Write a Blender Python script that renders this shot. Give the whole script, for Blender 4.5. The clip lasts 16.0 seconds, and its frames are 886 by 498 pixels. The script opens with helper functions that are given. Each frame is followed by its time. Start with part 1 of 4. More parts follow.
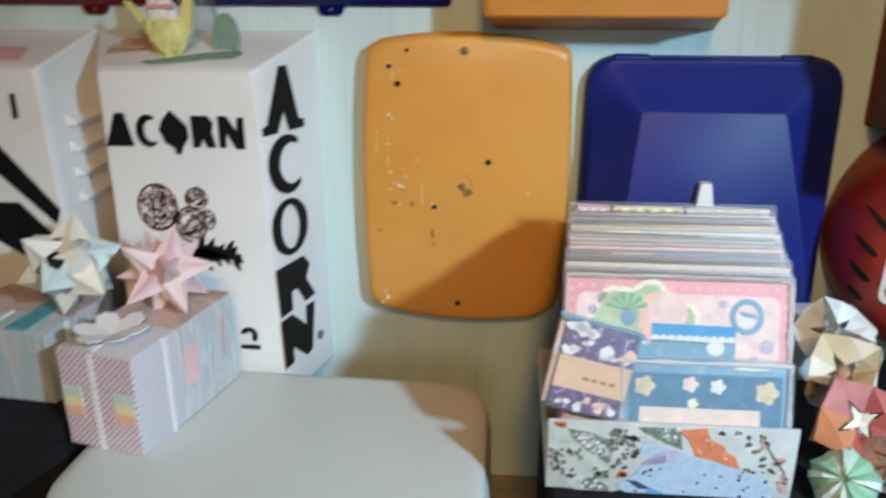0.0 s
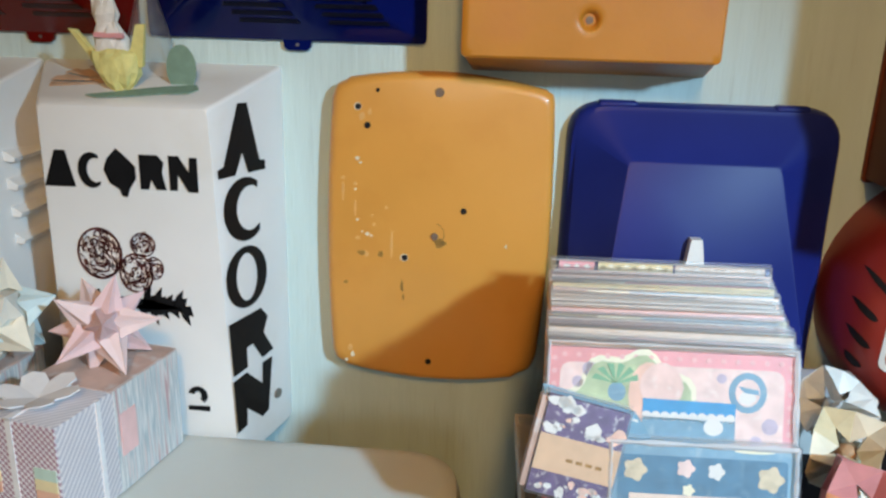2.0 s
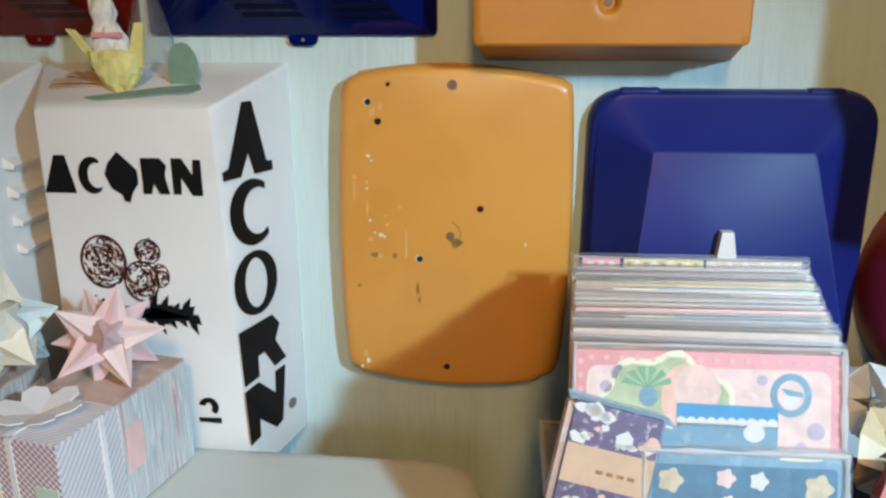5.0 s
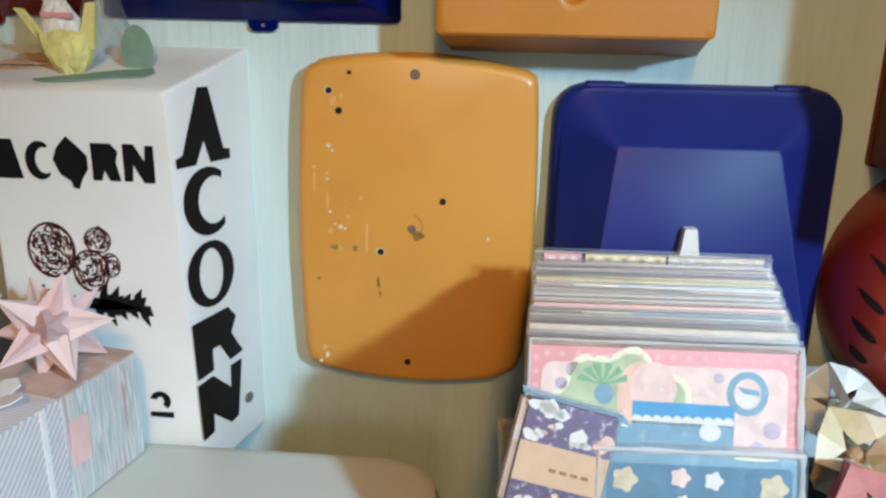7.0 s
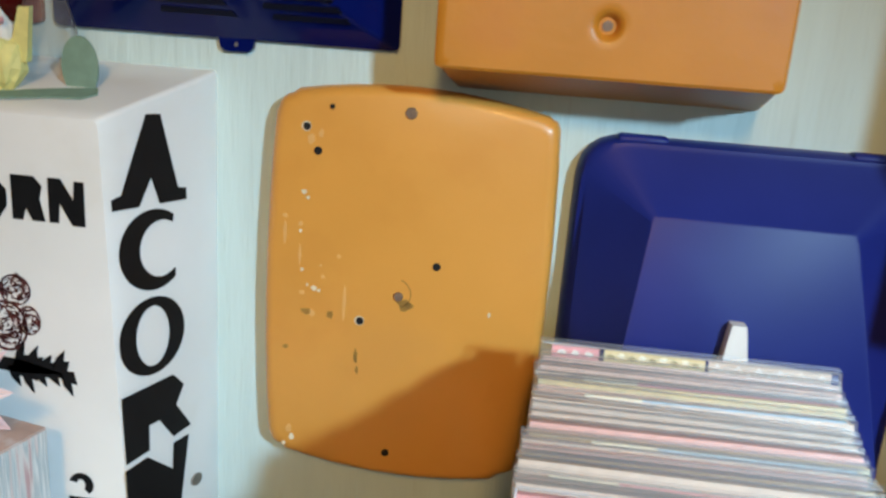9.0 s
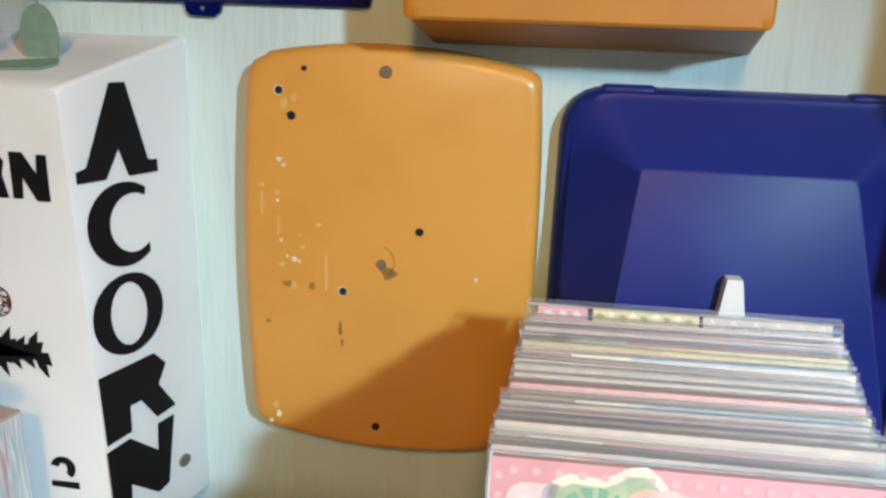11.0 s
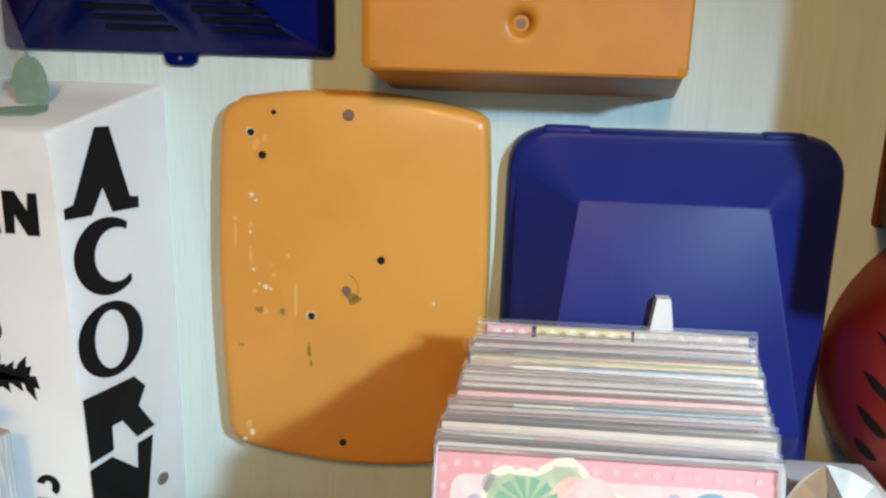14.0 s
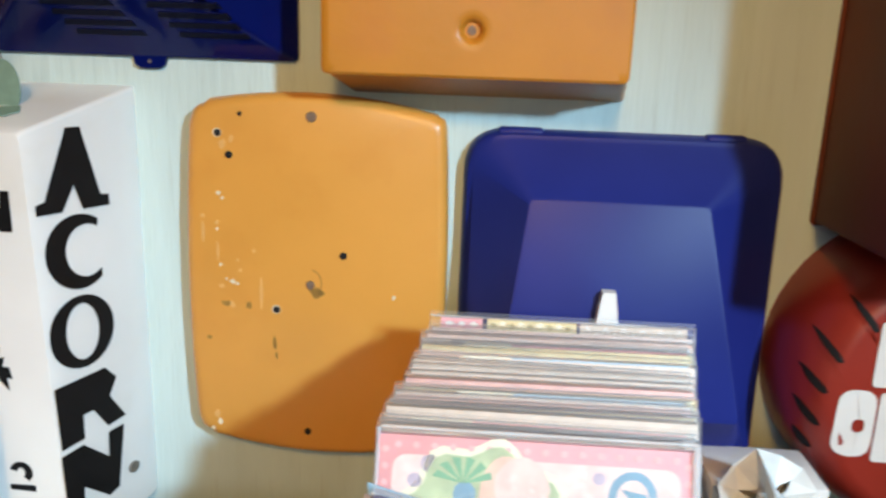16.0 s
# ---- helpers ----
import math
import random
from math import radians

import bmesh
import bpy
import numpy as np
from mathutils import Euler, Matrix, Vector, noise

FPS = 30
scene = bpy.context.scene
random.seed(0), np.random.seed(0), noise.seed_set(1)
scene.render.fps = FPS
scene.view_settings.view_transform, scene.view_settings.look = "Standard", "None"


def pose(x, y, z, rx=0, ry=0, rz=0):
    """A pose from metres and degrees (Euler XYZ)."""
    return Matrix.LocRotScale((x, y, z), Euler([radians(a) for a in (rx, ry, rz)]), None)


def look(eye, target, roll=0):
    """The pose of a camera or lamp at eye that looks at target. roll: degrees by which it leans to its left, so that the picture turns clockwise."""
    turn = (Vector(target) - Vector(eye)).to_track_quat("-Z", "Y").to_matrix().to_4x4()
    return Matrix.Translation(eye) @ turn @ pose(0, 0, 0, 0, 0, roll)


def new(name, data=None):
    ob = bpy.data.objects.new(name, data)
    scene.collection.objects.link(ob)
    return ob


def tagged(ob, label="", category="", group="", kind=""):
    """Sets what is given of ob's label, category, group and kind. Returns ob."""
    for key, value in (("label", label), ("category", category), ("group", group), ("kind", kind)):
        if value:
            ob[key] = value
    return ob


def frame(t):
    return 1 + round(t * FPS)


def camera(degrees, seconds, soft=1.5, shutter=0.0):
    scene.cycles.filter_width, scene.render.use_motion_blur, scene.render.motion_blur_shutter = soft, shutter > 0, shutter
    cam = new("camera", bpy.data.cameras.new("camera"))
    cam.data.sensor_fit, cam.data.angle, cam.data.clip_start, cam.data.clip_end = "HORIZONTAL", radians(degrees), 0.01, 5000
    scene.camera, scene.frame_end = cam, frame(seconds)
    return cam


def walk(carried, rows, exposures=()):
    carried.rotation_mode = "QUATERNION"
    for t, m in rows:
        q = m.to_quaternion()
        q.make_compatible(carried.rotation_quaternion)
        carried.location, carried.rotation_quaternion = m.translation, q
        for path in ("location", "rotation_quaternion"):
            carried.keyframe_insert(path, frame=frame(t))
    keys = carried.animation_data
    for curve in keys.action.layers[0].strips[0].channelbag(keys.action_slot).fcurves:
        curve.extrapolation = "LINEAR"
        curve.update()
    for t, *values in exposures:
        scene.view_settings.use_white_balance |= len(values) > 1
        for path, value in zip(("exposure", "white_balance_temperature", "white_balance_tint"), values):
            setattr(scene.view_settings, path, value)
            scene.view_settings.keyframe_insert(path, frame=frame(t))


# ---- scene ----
cam = camera(58.4, 16.0, soft=2.5, shutter=0.6)
PATH = [
    (0, (0.063, 0.088, 1.466), (-0.095, 1.962, 0.787), 0.0),
    (0.1, (0.070, 0.093, 1.467), (-0.069, 1.969, 0.791), -1.0),
    (0.2, (0.066, 0.094, 1.466), (-0.007, 1.977, 0.790), -1.7),
    (0.3, (0.060, 0.099, 1.466), (0.029, 1.984, 0.797), -1.9),
    (0.4, (0.044, 0.108, 1.461), (0.000, 1.991, 0.826), -2.8),
    (0.5, (0.044, 0.111, 1.456), (0.012, 1.998, 0.796), -3.0),
    (0.6, (0.051, 0.121, 1.465), (0.033, 2.007, 0.751), -2.0),
    (0.7, (0.056, 0.130, 1.460), (-0.012, 2.016, 0.768), -1.7),
    (1, (0.057, 0.14, 1.459), (-0.047, 2.044, 0.856), 1.2),
    (1.5, (0.065, 0.148, 1.459), (-0.033, 2.053, 0.858), 1.7),
    (2, (0.06, 0.146, 1.461), (-0.033, 2.055, 0.874), 1.7),
    (2.5, (0.067, 0.148, 1.462), (-0.016, 2.058, 0.877), 0.6),
    (3, (0.066, 0.149, 1.456), (-0.069, 2.063, 0.891), -0.2),
    (3.5, (0.072, 0.153, 1.461), (-0.047, 2.07, 0.902), -0.6),
    (4, (0.071, 0.159, 1.453), (-0.077, 2.069, 0.879), -0.8),
    (4.2, (0.069, 0.163, 1.454), (-0.089, 2.072, 0.88), -0.5),
    (6.3, (0.058, 0.181, 1.442), (-0.047, 2.087, 0.843), 0.9),
    (6.5, (0.068, 0.181, 1.443), (-0.027, 2.092, 0.861), 0.8),
    (7, (0.074, 0.187, 1.444), (-0.012, 2.096, 0.854), 1.2),
    (7.5, (0.078, 0.182, 1.453), (0.026, 2.107, 0.912), 1.0),
    (8, (0.072, 0.196, 1.441), (-0.012, 2.103, 0.846), 0.4),
    (8.5, (0.087, 0.247, 1.454), (0.039, 2.174, 0.921), 1.5),
    (9, (0.094, 0.307, 1.445), (-0.077, 2.227, 0.912), 4.3),
    (9.2, (0.097, 0.321, 1.44), (-0.047, 2.236, 0.882), 6.0),
    (11.3, (0.121, 0.325, 1.421), (-0.072, 2.232, 0.851), 1.2),
    (11.5, (0.128, 0.316, 1.413), (-0.058, 2.231, 0.865), 0.9),
    (12, (0.124, 0.313, 1.42), (-0.058, 2.23, 0.881), 0.8),
    (12.5, (0.127, 0.304, 1.427), (-0.015, 2.232, 0.916), 1.8),
    (13, (0.123, 0.293, 1.431), (-0.042, 2.221, 0.928), 1.5),
    (13.5, (0.124, 0.284, 1.434), (-0.021, 2.214, 0.932), 1.6),
    (14, (0.129, 0.278, 1.437), (-0.012, 2.212, 0.947), 1.7),
    (14.5, (0.128, 0.274, 1.433), (-0.003, 2.208, 0.94), 1.9),
    (15, (0.124, 0.271, 1.437), (-0.006, 2.207, 0.951), 1.9),
    (15.5, (0.127, 0.267, 1.437), (-0.01, 2.202, 0.95), 1.4),
    (16, (0.153, 0.255, 1.443), (0.04, 2.189, 0.948), 2.0),
]
walk(cam, [(t, look(eye, target, roll)) for t, eye, target, roll in PATH],
     [(0, -0.15, 6330, 7), (1, -0.17, 6340, 7), (2, -0.11, 6360, 7), (4, -0.10, 6400, 7), (9, -0.05, 6520, 6), (11.5, 0.0, 6760, 9), (15.2, 0.02, 6700, 9), (16, 0.17, 6700, 9)])


# ---- light ----
world = bpy.data.worlds.new("world")
scene.world = world
world.use_nodes = True
world.node_tree.nodes["Background"].inputs[0].default_value = (0.75, 0.85, 1.0, 1)
world.node_tree.nodes["Background"].inputs[1].default_value = 0.05


def lamp(name, eye, target, size, watts, colour, beam=0):
    """A disc that shines, or with beam (degrees) a shaded lamp with a soft-edged cone."""
    data = bpy.data.lights.new(name, "SPOT" if beam else "AREA")
    if beam:
        data.spot_size, data.spot_blend, data.shadow_soft_size = radians(beam), 1.0, size / 2
    else:
        data.shape, data.size = "DISK", size
    data.energy, data.color = watts, colour
    ob = new(name, data)
    ob.matrix_world = look(eye, target)
    return ob


MID = Vector((0.1, 0.82, 1.30))
KEY = MID + 1.5 * Vector((0.62, -1, 0.48)).normalized()
# Unseen cool key spot, placed by the direction of the cast shadows.
lamp("cool_key", KEY, (0.03, 0.70, 1.07), 0.08, 112, (0.49, 0.76, 1.0), 47)
# Unseen warm spot, added to give the warm share of the light.
lamp("warm_spot", (0.14, -0.50, 2.05), (0.12, 0.75, 1.14), 0.16, 38, (1.0, 0.54, 0.16), 74)
# Added unseen fill disc: lifts the ambient and its reflection on the blue cover.
lamp("soft_fill", (0.02, -1.90, 1.85), (0.2, 0.8, 1.3), 0.7, 8, (1.0, 0.90, 0.78))


# ---- materials ----
def links(m):
    return m.node_tree.nodes, m.node_tree.links


def mat(name, colour, rough=0.5, vary=0.12, scale=18.0, bump=0.0, bump_scale=200.0, coat=0.0, stretch=(1, 1, 1), metal=0.0, second=None, amount=0.35):
    """Paint, paper or plastic: the colour with patches of two sizes, a fine relief and, with second, stains of that colour."""
    m = bpy.data.materials.new(name)
    m.use_nodes = True
    n, l = links(m)
    b = n["Principled BSDF"]
    co = n.new("ShaderNodeTexCoord")
    mp = n.new("ShaderNodeMapping")
    mp.inputs["Scale"].default_value = stretch
    l.new(co.outputs["Object"], mp.inputs[0])
    big, fine = n.new("ShaderNodeTexNoise"), n.new("ShaderNodeTexNoise")
    big.inputs["Scale"].default_value, big.inputs["Detail"].default_value = scale, 5
    fine.inputs["Scale"].default_value, fine.inputs["Detail"].default_value = bump_scale, 3
    l.new(mp.outputs[0], big.inputs[0]), l.new(mp.outputs[0], fine.inputs[0])
    ramp = n.new("ShaderNodeValToRGB")
    ramp.color_ramp.elements[0].position, ramp.color_ramp.elements[1].position = 0.3, 0.7
    ramp.color_ramp.elements[0].color = (*[c * (1 - vary) for c in colour], 1)
    ramp.color_ramp.elements[1].color = (*[min(1, c * (1 + vary * 0.6)) for c in colour], 1)
    l.new(big.outputs[0], ramp.inputs[0])
    out = ramp.outputs[0]
    if second:
        st, sr, mx = n.new("ShaderNodeTexNoise"), n.new("ShaderNodeValToRGB"), n.new("ShaderNodeMix")
        st.inputs["Scale"].default_value, st.inputs["Detail"].default_value = scale * 1.7, 8
        sr.color_ramp.elements[0].position, sr.color_ramp.elements[1].position = 0.56, 0.72
        sr.color_ramp.elements[1].color = (amount, amount, amount, 1)
        mx.data_type = "RGBA"
        mx.inputs[7].default_value = (*second, 1)
        l.new(mp.outputs[0], st.inputs[0]), l.new(st.outputs[0], sr.inputs[0])
        l.new(sr.outputs[0], mx.inputs[0]), l.new(out, mx.inputs[6])
        out = mx.outputs[2]
    l.new(out, b.inputs["Base Color"])
    rr = n.new("ShaderNodeMapRange")
    rr.inputs[3].default_value, rr.inputs[4].default_value = max(0.02, rough * 0.8), min(1, rough * 1.25)
    l.new(big.outputs[0], rr.inputs[0]), l.new(rr.outputs[0], b.inputs["Roughness"])
    b.inputs["Metallic"].default_value, b.inputs["Coat Weight"].default_value = metal, coat
    b.inputs["Coat Roughness"].default_value = 0.08
    if bump:
        bp = n.new("ShaderNodeBump")
        bp.inputs["Strength"].default_value, bp.inputs["Distance"].default_value = bump, 0.002
        l.new(fine.outputs[0], bp.inputs["Height"]), l.new(bp.outputs[0], b.inputs["Normal"])
    return m


def striped(name, a, b2, pitch, turn=(0, 0, 0), rough=0.5, share=0.5, soft=0.04, kind="X"):
    """Printed paper with stripes of two colours, pitch metres apart, and a faint grain."""
    m = mat(name, a, rough, 0.06, 60)
    n, l = links(m)
    b = n["Principled BSDF"]
    co, mp, wave, ramp, mx = (n.new("ShaderNode" + k) for k in ("TexCoord", "Mapping", "TexWave", "ValToRGB", "Mix"))
    mp.inputs["Rotation"].default_value = [radians(v) for v in turn]
    wave.bands_direction = kind
    wave.inputs["Scale"].default_value = 0.314 / pitch
    wave.inputs["Distortion"].default_value = 0.0
    ramp.color_ramp.elements[0].position, ramp.color_ramp.elements[1].position = share - soft, share + soft
    mx.data_type = "RGBA"
    mx.inputs[7].default_value = (*b2, 1)
    old = b.inputs["Base Color"].links[0].from_socket
    l.new(co.outputs["Object"], mp.inputs[0]), l.new(mp.outputs[0], wave.inputs[0]), l.new(wave.outputs[0], ramp.inputs[0])
    l.new(ramp.outputs[0], mx.inputs[0]), l.new(old, mx.inputs[6]), l.new(mx.outputs[2], b.inputs["Base Color"])
    return m


def ribbed(m):
    """Adds the fine upright cracks and specks of an old papered wall."""
    n, l = links(m)
    b = n["Principled BSDF"]
    co, mp, ns, ramp, mx = (n.new("ShaderNode" + k) for k in ("TexCoord", "Mapping", "TexNoise", "ValToRGB", "Mix"))
    mp.inputs["Scale"].default_value = (150, 20, 11)
    ns.inputs["Scale"].default_value, ns.inputs["Detail"].default_value = 1.0, 4
    ramp.color_ramp.elements[0].position, ramp.color_ramp.elements[1].position = 0.60, 0.74
    ramp.color_ramp.elements[1].color = (0.30, 0.30, 0.30, 1)
    mx.data_type = "RGBA"
    mx.inputs[7].default_value = (0.36, 0.42, 0.38, 1)
    old = b.inputs["Base Color"].links[0].from_socket
    l.new(co.outputs["Object"], mp.inputs[0]), l.new(mp.outputs[0], ns.inputs[0]), l.new(ns.outputs[0], ramp.inputs[0])
    l.new(ramp.outputs[0], mx.inputs[0]), l.new(old, mx.inputs[6]), l.new(mx.outputs[2], b.inputs["Base Color"])
    bp = n.new("ShaderNodeBump")
    bp.inputs["Strength"].default_value, bp.inputs["Distance"].default_value = 0.5, 0.0012
    before = b.inputs["Normal"].links[0].from_socket
    l.new(ns.outputs[0], bp.inputs["Height"]), l.new(before, bp.inputs["Normal"]), l.new(bp.outputs[0], b.inputs["Normal"])


def clear_film(name="clear_film", milk=0.05):
    """Thin clear plastic: lets the light through and shines at its folds; milk is how cloudy it is."""
    m = bpy.data.materials.new(name)
    m.use_nodes = True
    n, l = links(m)
    n.remove(n["Principled BSDF"])
    tr, gl, mx, fr, ns, bp = (n.new("ShaderNode" + k) for k in ("BsdfTransparent", "BsdfGlossy", "MixShader", "LayerWeight", "TexNoise", "Bump"))
    tr.inputs[0].default_value = (0.985, 0.985, 0.985, 1)
    gl.inputs["Roughness"].default_value = 0.28
    fr.inputs[0].default_value = 0.14
    ns.inputs["Scale"].default_value = 60
    bp.inputs["Strength"].default_value, bp.inputs["Distance"].default_value = 0.15, 0.003
    l.new(ns.outputs[0], bp.inputs["Height"]), l.new(bp.outputs[0], gl.inputs["Normal"])
    df, m2 = n.new("ShaderNodeBsdfDiffuse"), n.new("ShaderNodeMixShader")
    df.inputs[0].default_value, m2.inputs[0].default_value = (0.85, 0.85, 0.86, 1), milk
    l.new(tr.outputs[0], m2.inputs[1]), l.new(df.outputs[0], m2.inputs[2])
    l.new(fr.outputs["Facing"], mx.inputs[0]), l.new(m2.outputs[0], mx.inputs[1]), l.new(gl.outputs[0], mx.inputs[2])
    l.new(mx.outputs[0], n["Material Output"].inputs[0])
    return m


WALL = mat("aqua_wall_paint", (0.55, 0.675, 0.665), 0.65, 0.10, 7, 0.9, 26, stretch=(3.2, 1, 0.45), second=(0.50, 0.63, 0.60), amount=0.5)
ribbed(WALL)
ROOM = mat("plain_room_paint", (0.40, 0.42, 0.42), 0.8, 0.1, 4)
FLOOR = mat("brown_floor", (0.22, 0.15, 0.10), 0.5, 0.2, 6)
TABLE = mat("tan_table_wood", (0.34, 0.26, 0.17), 0.5, 0.2, 12, stretch=(1, 6, 1))
ORANGE = mat("worn_orange_enamel", (0.68, 0.310, 0.058), 0.34, 0.05, 14, 0.08, 120, 0.12, second=(0.62, 0.26, 0.045), amount=0.35)
ORANGE2 = mat("orange_enamel", (0.54, 0.205, 0.020), 0.36, 0.10, 12, 0.08, 150, 0.0, second=(0.50, 0.17, 0.03), amount=0.5)
BLUE = mat("satin_blue_plastic", (0.013, 0.022, 0.170), 0.36, 0.15, 10, 0.03, 40, 0.0)
BLUE.node_tree.nodes["Principled BSDF"].inputs["Specular IOR Level"].default_value = 0.16
BLUE2 = mat("gloss_deep_blue_plastic", (0.002, 0.006, 0.085), 0.10, 0.15, 10)
NAVY = mat("dark_slot_blue", (0.002, 0.003, 0.020), 0.6)
NAVY.node_tree.nodes["Principled BSDF"].inputs["Specular IOR Level"].default_value = 0.1
RED = mat("gloss_red_plastic", (0.11, 0.005, 0.004), 0.10, 0.15, 12, 0.0, 60, 0.3)
RED2 = mat("red_shell_plastic", (0.30, 0.028, 0.016), 0.36, 0.15, 14, 0.06, 80)
BROWN = mat("brick_red_paint", (0.15, 0.032, 0.013), 0.55, 0.2, 10, 0.1, 90)
for _m in (WALL, BROWN, BLUE2, RED):
    _m.node_tree.nodes["Principled BSDF"].inputs["Specular IOR Level"].default_value = 0.25
WHITE = mat("white_enamel", (0.80, 0.79, 0.77), 0.35, 0.05, 10, 0.04, 90, 0.2, second=(0.70, 0.66, 0.58), amount=0.35)
CREAM = mat("cream_enamel", (0.74, 0.70, 0.62), 0.4, 0.08, 10, 0.05, 90)
INK = mat("black_ink", (0.008, 0.008, 0.009), 0.5, 0.2, 60)
INK.node_tree.nodes["Principled BSDF"].inputs["Specular IOR Level"].default_value = 0.15
BROWN_INK = mat("brown_ink", (0.11, 0.03, 0.03), 0.6, 0.5, 160)
GREY = mat("pale_grey_plastic", (0.60, 0.645, 0.62), 0.42, 0.05, 8, 0.12, 500)
BLACK = mat("matt_black_box", (0.010, 0.010, 0.013), 0.7, 0.3, 20, 0.1, 200)
BLACK.node_tree.nodes["Principled BSDF"].inputs["Specular IOR Level"].default_value = 0.2
STEEL = mat("dull_steel", (0.35, 0.33, 0.31), 0.4, 0.3, 80, metal=0.8)
RUSTY = mat("rusty_steel", (0.20, 0.13, 0.09), 0.5, 0.4, 300)
FAINT = mat("worn_thin_enamel", (0.72, 0.385, 0.125), 0.4, 0.1, 90)
HOLE = mat("dark_hole", (0.005, 0.004, 0.004), 0.9)
CHIP = mat("bare_chip", (0.74, 0.64, 0.46), 0.5, 0.2, 100)
SMEAR = mat("brown_smear", (0.33, 0.17, 0.03), 0.6, 0.4, 120)
FILM = clear_film()
# Milkier film for the folds: the white in it stands for glints.
GLINT_FILM = clear_film("creased_glint_film", 0.45)
PAPER = mat("white_paper", (0.74, 0.72, 0.69), 0.7, 0.05, 40)


def paper(name, c, vary=0.1, scale=60, second=None, amount=0.4):
    return mat(name, c, 0.65, vary, scale, 0.1, 300, second=second, amount=amount)


# ---- mesh helpers ----
ORIGIN = {}


def thing(name, at, label, category, group="", kind=""):
    ob = new(name)
    ob.empty_display_size = 0.02
    ob.location = at
    ORIGIN[ob.name] = Vector(at)
    return tagged(ob, label, category, group, kind)


def finish(name, bm, material, smooth=True):
    me = bpy.data.meshes.new(name)
    bmesh.ops.recalc_face_normals(bm, faces=bm.faces)
    bm.to_mesh(me)
    bm.free()
    for m in material if isinstance(material, (list, tuple)) else [material]:
        me.materials.append(m)
    if smooth:
        me.shade_smooth()
        me.set_sharp_from_angle(angle=radians(35))
    return new(name, me)


def part(name, bm, material, parent, label="", smooth=True):
    """One mesh under a thing or a part; the mesh is given in world places."""
    o = ORIGIN[parent.name]
    bmesh.ops.translate(bm, verts=bm.verts, vec=-o)
    ob = finish(name, bm, material, smooth)
    ob.parent = parent
    ORIGIN[ob.name] = o
    return tagged(ob, label)


def box(lo, hi, bevel=0.0, seg=2, bm=None):
    bm = bm or bmesh.new()
    c, s = (Vector(lo) + Vector(hi)) / 2, Vector(hi) - Vector(lo)
    g = bmesh.ops.create_cube(bm, size=1, matrix=Matrix.Translation(c) @ Matrix.Diagonal((*s, 1)))
    if bevel:
        e = list({e for v in g["verts"] for e in v.link_edges})
        bmesh.ops.bevel(bm, geom=e, offset=bevel, segments=seg, affect="EDGES", profile=0.5)
    return bm


def loft(loops, cap=(True, True), bm=None):
    """A skin through loops of the same number of places."""
    bm = bm or bmesh.new()
    rows = [[bm.verts.new(p) for p in lp] for lp in loops]
    n = len(rows[0])
    for a, b in zip(rows, rows[1:]):
        for i in range(n):
            bm.faces.new((a[i], a[(i + 1) % n], b[(i + 1) % n], b[i]))
    if cap[0]:
        bm.faces.new(rows[0])
    if cap[1]:
        bm.faces.new(rows[-1])
    return bm


def rquad(corners, r, seg=5):
    """A quadrilateral (x, z), four corners in turn, with its corners rounded."""
    out = []
    for i in range(4):
        p, a, b = (Vector(corners[k % 4]) for k in (i, i - 1, i + 1))
        s, e = p + (a - p).normalized() * r, p + (b - p).normalized() * r
        for k in range(seg + 1):
            t = k / seg
            out.append((1 - t) ** 2 * s + 2 * t * (1 - t) * p + t * t * e)
    return out


def on(y, pts):
    return [(p[0], y, p[1]) for p in pts]


def shell(bm_levels, r):
    """Levels of (y, four corners, radius) from the wall outwards."""
    return loft([on(y, rquad(c, rad, r)) for y, c, rad in bm_levels])


def rect(x0, x1, z0, z1):
    return [(x0, z0), (x1, z0), (x1, z1), (x0, z1)]


def flat(pts, thick, place, bm=None):
    """A flat outline (u, v) of some thickness, laid where place maps (u, v, w)."""
    return loft([[place(u, v, 0.0) for u, v in pts], [place(u, v, thick) for u, v in pts]], bm=bm)


def oval(cx, cy, rx, ry, n=24, wob=0.0, seed=0):
    rnd = random.Random(seed)
    return [(cx + rx * math.cos(a) * (1 + wob * rnd.uniform(-1, 1)), cy + ry * math.sin(a) * (1 + wob * rnd.uniform(-1, 1))) for a in (2 * math.pi * k / n for k in range(n))]


def ring(cx, cy, rx, ry, tx, ty, place, thick, a0=0.0, a1=360.0, n=28):
    """A flat oval band from angle a0 to a1."""
    bm = bmesh.new()
    full = abs(a1 - a0 - 360) < 1e-6
    loops = []
    for k in range(n + (0 if full else 1)):
        a = radians(a0 + (a1 - a0) * k / n)
        c, s = math.cos(a), math.sin(a)
        loops.append([place(cx + rx * c, cy + ry * s, 0), place(cx + (rx - tx) * c, cy + (ry - ty) * s, 0),
                      place(cx + (rx - tx) * c, cy + (ry - ty) * s, thick), place(cx + rx * c, cy + ry * s, thick)])
    if full:
        loops.append(loops[0])
    loft(loops, (not full, not full), bm)
    bmesh.ops.remove_doubles(bm, verts=bm.verts, dist=1e-6)
    return bm


def disc(at, r, depth, axis="y", n=20, bevel=0.0):
    bm = bmesh.new()
    rot = {"y": Matrix.Rotation(radians(90), 4, "X"), "x": Matrix.Rotation(radians(90), 4, "Y"), "z": Matrix()}[axis]
    bmesh.ops.create_cone(bm, cap_ends=True, segments=n, radius1=r, radius2=r * (1 - bevel), depth=depth, matrix=Matrix.Translation(at) @ rot)
    return bm


# ---- structure ----
WY = 0.853


